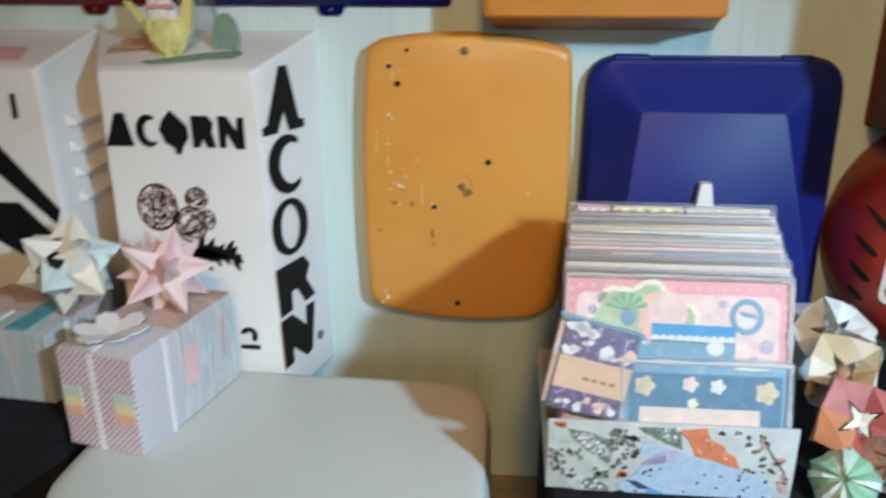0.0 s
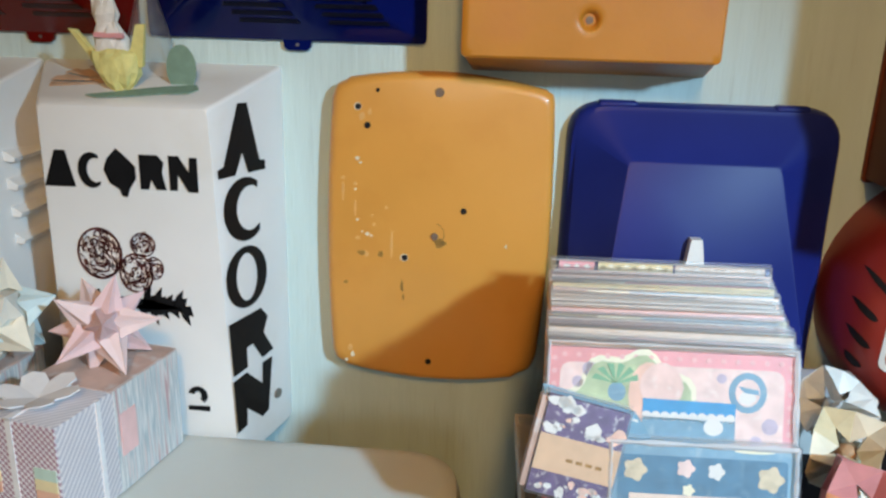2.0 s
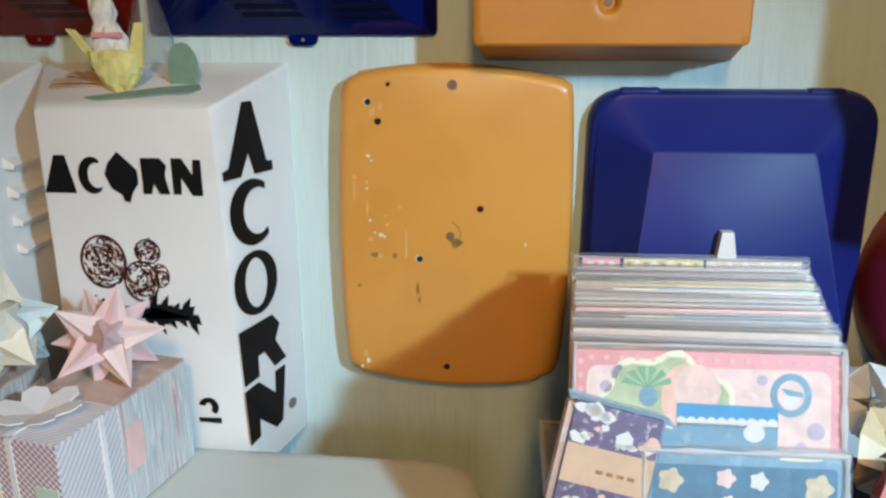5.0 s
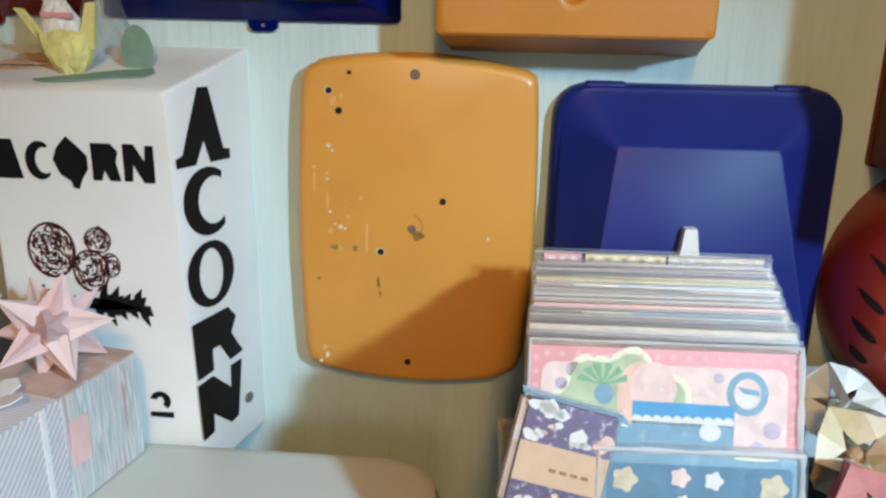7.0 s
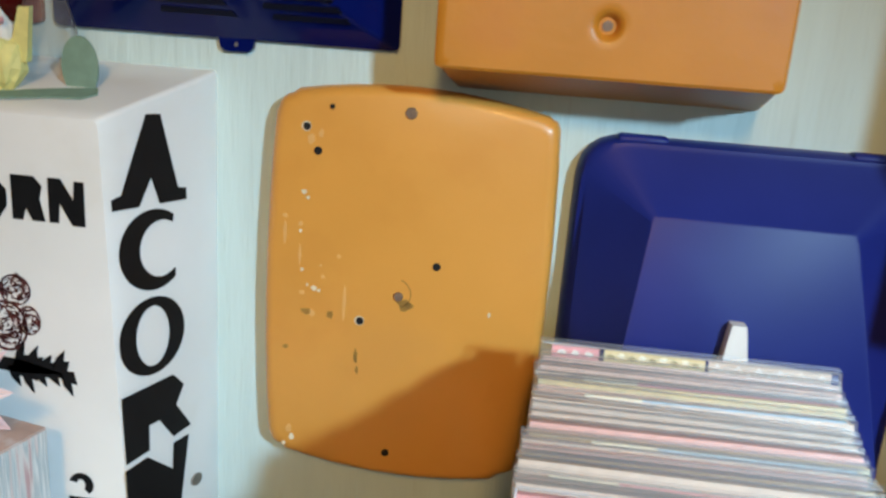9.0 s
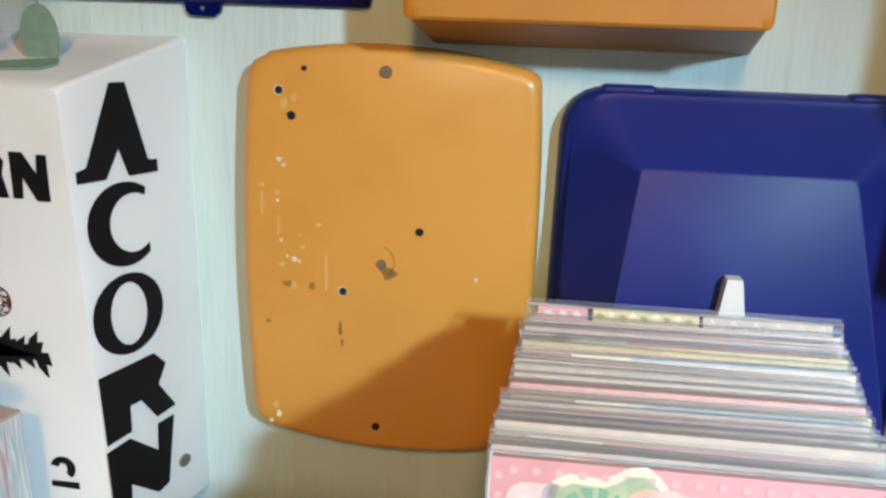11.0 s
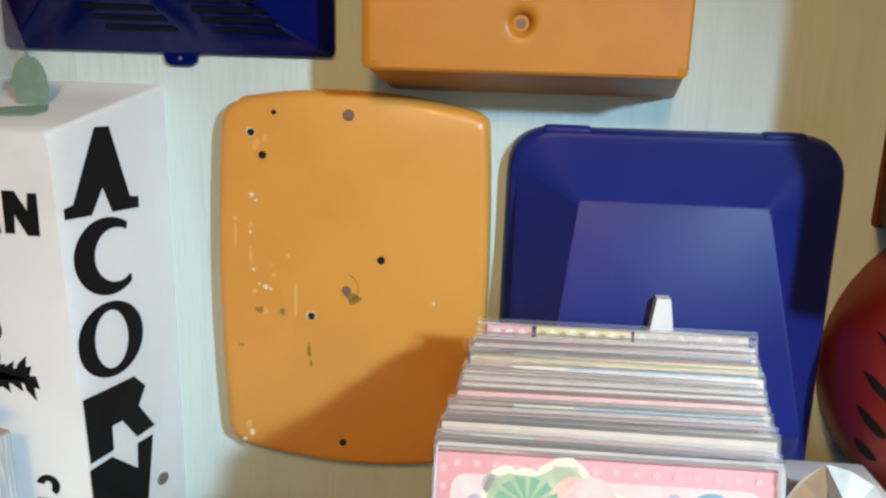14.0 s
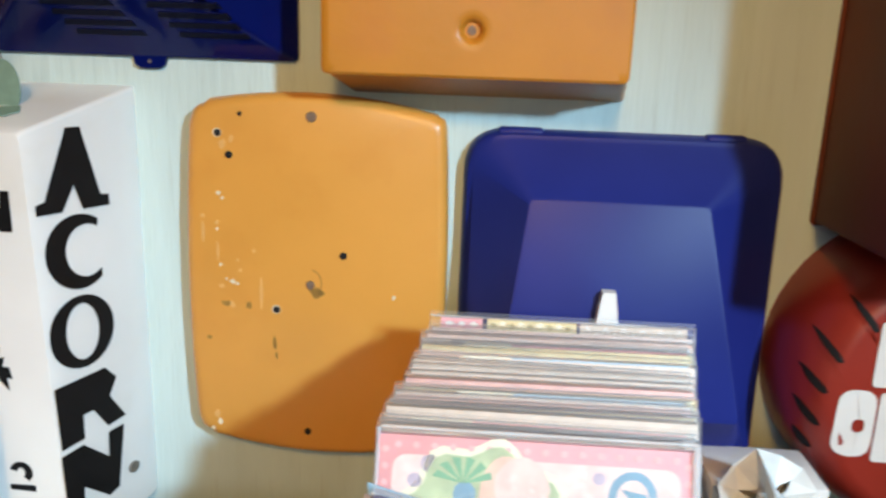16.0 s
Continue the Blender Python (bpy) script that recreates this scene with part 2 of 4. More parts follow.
def slab(name, lo, hi, material, label, category):
    return tagged(finish(name, box(lo, hi), material, False), label, category, kind="structure")


slab("wall_north", (-2.2, WY, 0), (2.2, WY + 0.12, 2.5), WALL, "wall in streaky pale aqua paint", "wall")
slab("wall_south", (-2.2, -2.12, 0), (2.2, -2.0, 2.5), ROOM, "plain painted wall behind the camera", "wall")
slab("wall_west", (-2.32, -2.12, 0), (-2.2, WY + 0.12, 2.5), ROOM, "plain painted side wall", "wall")
slab("wall_east", (2.2, -2.12, 0), (2.32, WY + 0.12, 2.5), ROOM, "plain painted side wall", "wall")
slab("floor", (-2.32, -2.12, -0.1), (2.32, WY + 0.12, 0), FLOOR, "plain brown floor", "floor")
slab("ceiling", (-2.32, -2.12, 2.5), (2.32, WY + 0.12, 2.6), ROOM, "plain pale ceiling", "ceiling")

# the worktop that carries everything
top = thing("worktop", (0, 0.65, 0.92), "tan wooden worktop against the aqua wall", "table")
part("tabletop", box((-0.9, 0.36, 0.89), (0.9, WY - 0.001, 0.92), 0.004), TABLE, top)
for lx in (-0.85, 0.80):
    for ly in (0.40, 0.79):
        part("leg", box((lx, ly, 0), (lx + 0.05, ly + 0.05, 0.89), 0.004), TABLE, top)


# ---- hung boxes ----
def barrel(cx, cz, hw, hh, bow, dx, rad=(0.012, 0.020, 0.007, 0.014), seg=6, n=10):
    """A plate outline with bowed sides; dx shears the foot."""
    c = [(-hw, -hh), (hw, -hh), (hw, hh), (-hw, hh)]
    out = []
    for i in range(4):
        a, b = Vector(c[i]), Vector(c[(i + 1) % 4])
        d = (b - a).normalized()
        nrm = Vector((d.y, -d.x))
        L = (b - a).length
        r, r2 = rad[i], rad[(i + 1) % 4]
        for k in range(n):
            t = (r + (L - r - r2) * k / (n - 1)) / L
            p = a + d * L * t + nrm * bow[i] * (1 - (2 * t - 1) ** 2)
            out.append((cx + p.x + dx * p.y, cz + p.y - 0.025 * p.x))
        p0 = b
        for k in range(1, seg):
            t = k / seg
            s, e = b - d * r2, b + Vector((-d.y, d.x)) * r2
            q = (1 - t) ** 2 * s + 2 * t * (1 - t) * p0 + t * t * e
            out.append((cx + q.x + dx * q.y, cz + q.y - 0.025 * q.x))
    return out


def bell_plate():
    t = thing("alarm_box", (0.02, WY, 1.12), "worn orange enamelled steel alarm box lid with screw holes", "alarm box")
    cx, cz = 0.0215, 1.2625
    lev = [(WY, 0.007), (0.846, 0.006), (0.8445, 0.0015), (0.841, 0.0), (0.8365, 0.0005), (0.8330, 0.0020), (0.8308, 0.0044), (0.830, 0.0080)]
    loops = [on(y, barrel(cx, cz, 0.0955 - s, 0.1325 - s, (0.012, 0.0055, 0.012, 0.0055), 0.012)) for y, s in lev]
    body = part("lid", loft(loops), ORANGE, t)
    for x, z, r in ((-0.050, 1.376, 0.0026), (-0.042, 1.360, 0.0028), (-0.033, 1.3905, 0.0017), (0.044, 1.2865, 0.0028), (-0.008, 1.241, 0.0028), (0.0155, 1.139, 0.0028)):
        part("hole", disc((x, 0.8296, z), r, 0.0012, n=14), HOLE, body, "dark screw hole")
        if x in (-0.050, -0.008):
            part("hole_rim", ring(x - 0.0004, z, r * 1.3, r * 1.3, r * 0.4, r * 0.4, lambda u, v, w: (u, 0.8298 - w, v), 0.0002, n=16), CHIP, body)
    for x, z, r in ((0.020, 1.390, 0.0042), (0.0185, 1.262, 0.0036)):
        part("screw", disc((x, 0.8293, z), r, 0.002, n=16, bevel=0.2), RUSTY, body, "dull rusty steel screw")
    rnd = random.Random(4)
    spots = [(-0.051, 1.331, 0.0018, 1), (-0.048, 1.327, 0.0014, 1), (-0.051, 1.275, 0.0013, 1), (-0.042, 1.262, 0.0021, 1), (-0.0385, 1.2605, 0.0014, 1), (-0.062, 1.137, 0.0014, 1), (-0.056, 1.143, 0.0018, 1), (0.083, 1.2555, 0.0013, 1), (-0.047, 1.264, 0.0009, 1),
             (-0.064, 1.313, 0.0020, 0), (-0.053, 1.308, 0.0016, 0), (-0.053, 1.303, 0.0012, 1), (-0.025, 1.287, 0.0017, 0), (-0.051, 1.258, 0.0022, 0), (-0.036, 1.271, 0.0016, 0), (-0.043, 1.243, 0.0018, 0), (-0.040, 1.372, 0.0018, 0), (-0.047, 1.368, 0.0024, 0), (-0.058, 1.150, 0.0024, 0), (-0.038, 1.279, 0.0012, 0)]
    for i, (x, z, w, bare) in enumerate(spots):
        part("paint_chip", flat(oval(x, z, w, w * rnd.uniform(0.7, 1.6), 11, 0.3, i), 0.0003, lambda u, v, k: (u, 0.8299 - k, v)), CHIP if bare else FAINT, body, "chipped paint")
    for x, z, w, h in ((-0.020, 1.252, 0.0012, 0.014), (-0.064, 1.300, 0.0012, 0.009), (-0.053, 1.285, 0.0010, 0.008)):
        part("wear_streak", flat(oval(x, z, w, h, 14, 0.2, 5), 0.0002, lambda u, v, k: (u, 0.8299 - k, v)), FAINT, body, "worn streak")
    for i, (x, z, w, h) in enumerate(((0.024, 1.256, 0.006, 0.004), (-0.010, 1.213, 0.0016, 0.006), (-0.047, 1.244, 0.004, 0.002), (-0.030, 1.243, 0.002, 0.003), (-0.009, 1.203, 0.001, 0.003), (-0.062, 1.215, 0.002, 0.0015))):
        part("smear", flat(oval(x, z, w, h, 12, 0.4, 30 + i), 0.0002, lambda u, v, k: (u, 0.8299 - k, v)), SMEAR, body, "brown rust smear")
    part("scuff_ring", ring(0.0165, 1.264, 0.011, 0.011, 0.0006, 0.0006, lambda u, v, w: (u, 0.8299 - w, v), 0.0002, -60, 70), SMEAR, body)


bell_plate()


def upper_orange():
    t = thing("alarm_box", (0.137, WY, 1.405), "plain orange steel alarm box with a recessed screw", "alarm box")
    lev = [(WY, rect(0.046, 0.247, 1.408, 1.66), 0.004), (0.786, rect(0.0390, 0.2378, 1.4235, 1.655), 0.004), (0.7795, rect(0.0385, 0.2380, 1.4232, 1.656), 0.005), (0.778, rect(0.0405, 0.2362, 1.4250, 1.654), 0.005), (0.778, rect(0.0445, 0.2322, 1.4290, 1.650), 0.005)]
    loops = [on(y, rquad(c, rad, 4)) for y, c, rad in lev]
    mx, mz = 0.136, 1.4535
    for y, r in ((0.7780, 0.0140), (0.7780, 0.0100), (0.7786, 0.0082), (0.7805, 0.0066), (0.7835, 0.0048)):
        ang = [radians(-135 + 90 * c + 18 * (j - 2)) for c in range(4) for j in range(5)]
        loops.append([(mx + r * math.cos(a), y, mz + r * math.sin(a)) for a in ang])
    body = part("body", loft(loops), ORANGE2, t)
    part("screw", disc((mx, 0.7832, mz), 0.0030, 0.0012, n=16), RUSTY, body, "small dark steel screw")


upper_orange()


def hood(x0, x1, material, slot, label, tab_x):
    """A hooded box: sloping underside with two sets of slots, sloping sides, flange on the wall."""
    t = thing("alarm_box", ((x0 + x1) / 2, WY, 1.43), label, "alarm box")
    z0, z1 = 1.4285, 1.72
    lev = [(WY, rect(x0, x1, z0, z1), 0.005), (0.848, rect(x0, x1, z0, z1), 0.005), (0.8465, rect(x0 + 0.004, x1 - 0.004, z0 + 0.002, z1 - 0.002), 0.005),
           (0.790, rect(x0 + 0.070, x1 - 0.070, z0 + 0.046, z1 - 0.05), 0.006), (0.787, rect(x0 + 0.074, x1 - 0.074, z0 + 0.050, z1 - 0.054), 0.006)]
    body = part("body", shell(lev, 4), material, t)
    w = x1 - x0
    tab = part("tab", flat([(tab_x - 0.013, 1.4295), (tab_x - 0.0115, 1.4225), (tab_x - 0.008, 1.4200), (tab_x + 0.008, 1.4200), (tab_x + 0.0115, 1.4225), (tab_x + 0.013, 1.4295)], 0.004, lambda u, v, k: (u, WY - 0.001 - k, v)), material, t)
    part("tab_screw", disc((tab_x, 0.8478, 1.4248), 0.0014, 0.001, n=10), STEEL, tab)
    for g in (0.29, 0.60):
        for k in range(5):
            f = 0.30 + 0.145 * k
            y, z = 0.8465 - 0.0565 * f, z0 + 0.002 + 0.044 * f
            xa = x0 + w * g + 0.004 * (4 - k)
            d, nn = Vector((0, -0.79, 0.615)), Vector((0, -0.615, -0.79))
            pl = lambda u, v, q, y=y, z=z, xa=xa, d=d, nn=nn: Vector((xa + u, y, z)) + d * v + nn * (q - 0.0005)
            part("slot", flat([(0, 0), (0.052, 0), (0.050, 0.0052), (0.002, 0.0052)], 0.0012, pl), slot, body, "dark ventilation slot")


hood(-0.237, 0.0065, BLUE2, NAVY, "glossy blue hooded alarm box with vent slots", -0.106)
hood(-0.492, -0.246, RED, mat("dark_slot_red", (0.03, 0.003, 0.003), 0.6), "glossy red hooded alarm box with vent slots", -0.335)


def blue_box():
    t = thing("alarm_box", (0.255, WY, 1.11), "glossy deep blue plastic alarm box with faceted front", "alarm box")
    o = [(0.131, 1.110), (0.368, 1.110), (0.365, 1.386), (0.132, 1.386)]
    ins = lambda s: [(0.131 + s, 1.110 + s), (0.368 - s, 1.110 + s), (0.365 - s, 1.386 - s), (0.132 + s, 1.386 - s)]
    lev = [(WY, o, 0.032), (0.848, o, 0.032), (0.840, ins(0.0012), 0.032), (0.8365, ins(0.0035), 0.031), (0.8352, ins(0.0075), 0.028)]
    bm = loft([on(y, rquad(c, r, 6)) for y, c, r in lev], (True, False))
    face = [(0.162, 0.770, 1.196), (0.332, 0.770, 1.196), (0.3055, 0.806, 1.341), (0.181, 0.806, 1.341)]
    n = 28
    fl = [(x, 0.806 - (1.341 - z) * 0.248, z) for x, z in rquad([(p[0], p[2]) for p in face], 0.004, 6)]
    bm.verts.ensure_lookup_table()
    prev = bm.verts[-n:]
    cur = [bm.verts.new(p) for p in fl]
    for k in range(n):
        bm.faces.new((prev[k], prev[(k + 1) % n], cur[(k + 1) % n], cur[k]))
    bm.faces.new(cur)
    bmesh.ops.bevel(bm, geom=[e for e in bm.edges if e.verts[0] in cur and e.verts[1] in cur], offset=0.0018, segments=2, affect="EDGES", profile=0.5)
    cover = part("cover", bm, BLUE, t)
    sl = lambda u, v, w: (u, 0.806 - (1.341 - v) * 0.248 - 0.0003 - w, v)
    part("lens", flat([(0.227, 1.247), (0.2465, 1.247), (0.2425, 1.2825), (0.2335, 1.2825)], 0.009, sl), PAPER, cover, "small white tapered lens")
    for x, w in ((0.156, 0.034), (0.306, 0.030)):
        part("hinge", box((x, 0.8385, 1.378), (x + w, WY - 0.002, 1.3876), 0.0030, 3), BLUE, t)


blue_box()


def white_box(x0f, x1f, x0b, x1b, label):
    t = thing("alarm_box", ((x0f + x1f) / 2, WY, 1.05), label, "alarm box")
    zt, zb = 1.380, 1.064
    lev = [(WY, rect(x0b, x1b, zb - 0.002, 1.406), 0.004), (0.845, rect(x0b, x1b, zb - 0.002, 1.405), 0.004),
           *[(0.845 - 0.087 * k / 8, [(x0b + (x0f - 0.003 - x0b) * k / 8, zb - 0.002 + 0.002 * k / 8), (x1b + (x1f + 0.012 - x1b) * k / 8, zb - 0.002 + 0.002 * k / 8),
                                     (x1b + (x1f + 0.001 - x1b) * k / 8, 1.405 - 0.025 * k / 8), (x0b + (x0f - 0.001 - x0b) * k / 8, 1.405 - 0.025 * k / 8)], 0.004) for k in range(1, 8)],
           (0.758, [(x0f - 0.003, zb), (x1f + 0.012, zb), (x1f + 0.001, zt), (x0f - 0.001, zt)], 0.004), (0.7555, [(x0f - 0.001, zb + 0.002), (x1f + 0.010, zb + 0.002), (x1f - 0.001, zt - 0.002), (x0f + 0.001, zt - 0.002)], 0.005)]
    return t, part("body", shell(lev, 4), WHITE, t)


SHEAR = 0.03


def side_place(x1f, x1b):
    """Maps (across towards the wall, up) onto the sloping right-hand side."""
    def f(u, v, w):
        y, z = 0.757 + u, v - SHEAR * (u - 0.031)
        q = min(1.0, max(0.0, (0.845 - y) / 0.087))
        lean = 0.001 + 0.011 * (1.405 - 0.025 * q - z) / (0.343 - 0.027 * q)
        return (x1b + (x1f + lean - x1b) * q + 0.0007 + w, y, z)
    return f


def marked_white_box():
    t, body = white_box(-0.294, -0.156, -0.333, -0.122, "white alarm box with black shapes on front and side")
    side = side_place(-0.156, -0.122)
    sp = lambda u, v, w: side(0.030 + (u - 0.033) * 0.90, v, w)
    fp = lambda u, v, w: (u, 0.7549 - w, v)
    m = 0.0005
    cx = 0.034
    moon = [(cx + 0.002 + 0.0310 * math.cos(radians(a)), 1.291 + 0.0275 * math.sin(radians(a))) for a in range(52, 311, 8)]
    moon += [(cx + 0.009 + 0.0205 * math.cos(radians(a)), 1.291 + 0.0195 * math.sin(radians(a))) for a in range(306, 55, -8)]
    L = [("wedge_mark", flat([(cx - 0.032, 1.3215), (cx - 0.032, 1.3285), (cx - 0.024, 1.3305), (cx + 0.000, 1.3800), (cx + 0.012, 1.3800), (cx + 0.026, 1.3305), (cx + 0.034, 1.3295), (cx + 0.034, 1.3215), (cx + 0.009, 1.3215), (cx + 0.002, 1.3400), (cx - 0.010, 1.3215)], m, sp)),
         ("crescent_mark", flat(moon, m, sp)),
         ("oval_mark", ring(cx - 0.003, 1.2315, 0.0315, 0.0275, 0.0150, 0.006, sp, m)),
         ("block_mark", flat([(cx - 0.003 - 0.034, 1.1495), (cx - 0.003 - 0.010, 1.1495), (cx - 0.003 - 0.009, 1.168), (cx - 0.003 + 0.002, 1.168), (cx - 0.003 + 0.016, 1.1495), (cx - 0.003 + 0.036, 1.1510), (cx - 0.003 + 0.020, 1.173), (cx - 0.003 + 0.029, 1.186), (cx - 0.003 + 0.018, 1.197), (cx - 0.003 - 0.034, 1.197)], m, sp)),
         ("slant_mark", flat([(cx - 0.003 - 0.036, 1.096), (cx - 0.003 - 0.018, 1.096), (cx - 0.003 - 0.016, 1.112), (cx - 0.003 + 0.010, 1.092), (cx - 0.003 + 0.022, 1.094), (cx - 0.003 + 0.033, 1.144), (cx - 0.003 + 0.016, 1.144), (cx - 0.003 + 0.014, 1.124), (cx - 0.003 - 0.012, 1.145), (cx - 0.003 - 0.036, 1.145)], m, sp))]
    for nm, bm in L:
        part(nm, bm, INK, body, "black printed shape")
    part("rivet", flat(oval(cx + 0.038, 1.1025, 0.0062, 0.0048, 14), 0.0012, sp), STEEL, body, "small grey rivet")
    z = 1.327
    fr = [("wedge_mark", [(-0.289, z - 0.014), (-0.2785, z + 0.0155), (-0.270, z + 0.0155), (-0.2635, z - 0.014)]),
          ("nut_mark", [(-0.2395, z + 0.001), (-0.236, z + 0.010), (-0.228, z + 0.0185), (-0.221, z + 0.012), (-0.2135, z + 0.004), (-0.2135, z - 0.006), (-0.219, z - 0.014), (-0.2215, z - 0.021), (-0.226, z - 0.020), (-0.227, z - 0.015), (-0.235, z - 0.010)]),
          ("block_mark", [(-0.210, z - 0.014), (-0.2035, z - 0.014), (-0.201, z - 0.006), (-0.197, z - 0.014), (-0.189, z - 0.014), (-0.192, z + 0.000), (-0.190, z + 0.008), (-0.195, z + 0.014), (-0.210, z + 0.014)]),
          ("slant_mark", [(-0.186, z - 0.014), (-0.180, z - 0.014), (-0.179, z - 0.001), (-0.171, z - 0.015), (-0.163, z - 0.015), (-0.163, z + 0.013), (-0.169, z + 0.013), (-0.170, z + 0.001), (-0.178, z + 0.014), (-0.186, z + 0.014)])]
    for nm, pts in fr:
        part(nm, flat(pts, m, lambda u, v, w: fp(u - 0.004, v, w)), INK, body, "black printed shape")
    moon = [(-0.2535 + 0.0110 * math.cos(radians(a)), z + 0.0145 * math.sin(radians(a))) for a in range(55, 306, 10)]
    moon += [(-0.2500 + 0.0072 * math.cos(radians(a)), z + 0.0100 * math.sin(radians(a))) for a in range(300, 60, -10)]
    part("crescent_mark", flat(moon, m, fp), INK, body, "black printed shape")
    # brown hatched ovals over a black twig
    rnd = random.Random(3)
    for i, (x, zz, a, b, cnt) in enumerate(((-0.2535, 1.257, 0.0190, 0.0225, 240), (-0.2165, 1.266, 0.0105, 0.0105, 70), (-0.2240, 1.241, 0.0145, 0.0175, 130), (-0.2085, 1.246, 0.0080, 0.0100, 45))):
        part("round_print", ring(x, zz, a, b, a * 0.09, b * 0.09, fp, m), BROWN_INK, body, "brown printed oval")
        bm = bmesh.new()
        for k in range(cnt):
            r, an = math.sqrt(rnd.random()) * 0.95, rnd.uniform(0, 2 * math.pi)
            px, pz = x + a * r * math.cos(an), zz + b * r * math.sin(an)
            da, ln, wd = an + math.pi / 2 + rnd.uniform(-0.8, 0.8), rnd.uniform(0.0012, 0.0042), rnd.uniform(0.0003, 0.0008)
            c, q = math.cos(da), math.sin(da)
            flat([(px - ln * c, pz - ln * q), (px + wd * q, pz - wd * c), (px + ln * c, pz + ln * q), (px - wd * q, pz + wd * c)], m, fp, bm)
        part("hatch_print", bm, BROWN_INK, body)
    part("twig_print", flat([(-0.240, 1.220), (-0.213, 1.218), (-0.186, 1.211), (-0.213, 1.209), (-0.240, 1.210)], m, fp), INK, body)
    for k in range(9):
        x = -0.226 + 0.0045 * k
        up = 1 if k % 2 else -1
        zz = 1.2135
        h = 0.0145 + 0.004 * math.sin(k * 0.9)
        part("leaf_print", flat([(x, zz), (x + 0.003, zz + up * h * 0.6), (x + 0.009, zz + up * h), (x + 0.008, zz + up * h * 0.45), (x + 0.012, zz + up * h * 0.5), (x + 0.010, zz)], m, fp), INK, body)
    for k in range(4):
        x = -0.270 + 0.006 * k
        part("leaf_print", flat([(x, 1.218), (x + 0.002, 1.226 - 0.002 * k), (x + 0.007, 1.229 - 0.003 * k), (x + 0.007, 1.219), (x + 0.004, 1.213)], m, fp), INK, body)
    part("curl_mark", ring(-0.179, 1.131, 0.0085, 0.0085, 0.0055, 0.0045, fp, m, -50, 165), INK, body)
    part("bar_mark", flat([(-0.188, 1.117), (-0.169, 1.116), (-0.169, 1.121), (-0.188, 1.121)], m, fp), INK, body)


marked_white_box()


def striped_white_box():
    t, body = white_box(-0.500, -0.350, -0.540, -0.338, "cream alarm box with black diagonal shapes and side louvres")
    fp = lambda u, v, w: (u, 0.7549 - w, v)
    part("diagonal_mark", flat([(-0.420, 1.332), (-0.400, 1.318), (-0.347, 1.252), (-0.352, 1.238), (-0.420, 1.305)], 0.0005, fp), INK, body)
    part("corner_mark", flat([(-0.420, 1.258), (-0.385, 1.258), (-0.352, 1.222), (-0.372, 1.195), (-0.420, 1.225)], 0.0005, fp), INK, body)
    part("bar_mark", flat([(-0.376, 1.358), (-0.371, 1.358), (-0.371, 1.336), (-0.376, 1.336)], 0.0005, fp), INK, body)
    for k in range(4):
        z = 1.338 - 0.024 * k
        part("louvre", loft([[(-0.350 + 0.0, y, z), (-0.349, y, z - 0.012), (-0.336, y, z - 0.014), (-0.334, y, z - 0.010)] for y in (0.785, 0.845)]), WHITE, body, "pressed side louvre")


striped_white_box()

pk = thing("paper_slip", (-0.405, 0.795, 1.392), "small pink paper slip on the cream box", "paper")
part("sheet", loft([[(x, y, 1.380 + (y - 0.7555) / (WY - 0.7555) * 0.026 + dz) for x, y in ((-0.440, 0.775), (-0.372, 0.772), (-0.378, 0.800), (-0.440, 0.806))] for dz in (0.0006, 0.0012)]), mat("pink_slip_paper", (0.78, 0.42, 0.42), 0.7), pk)


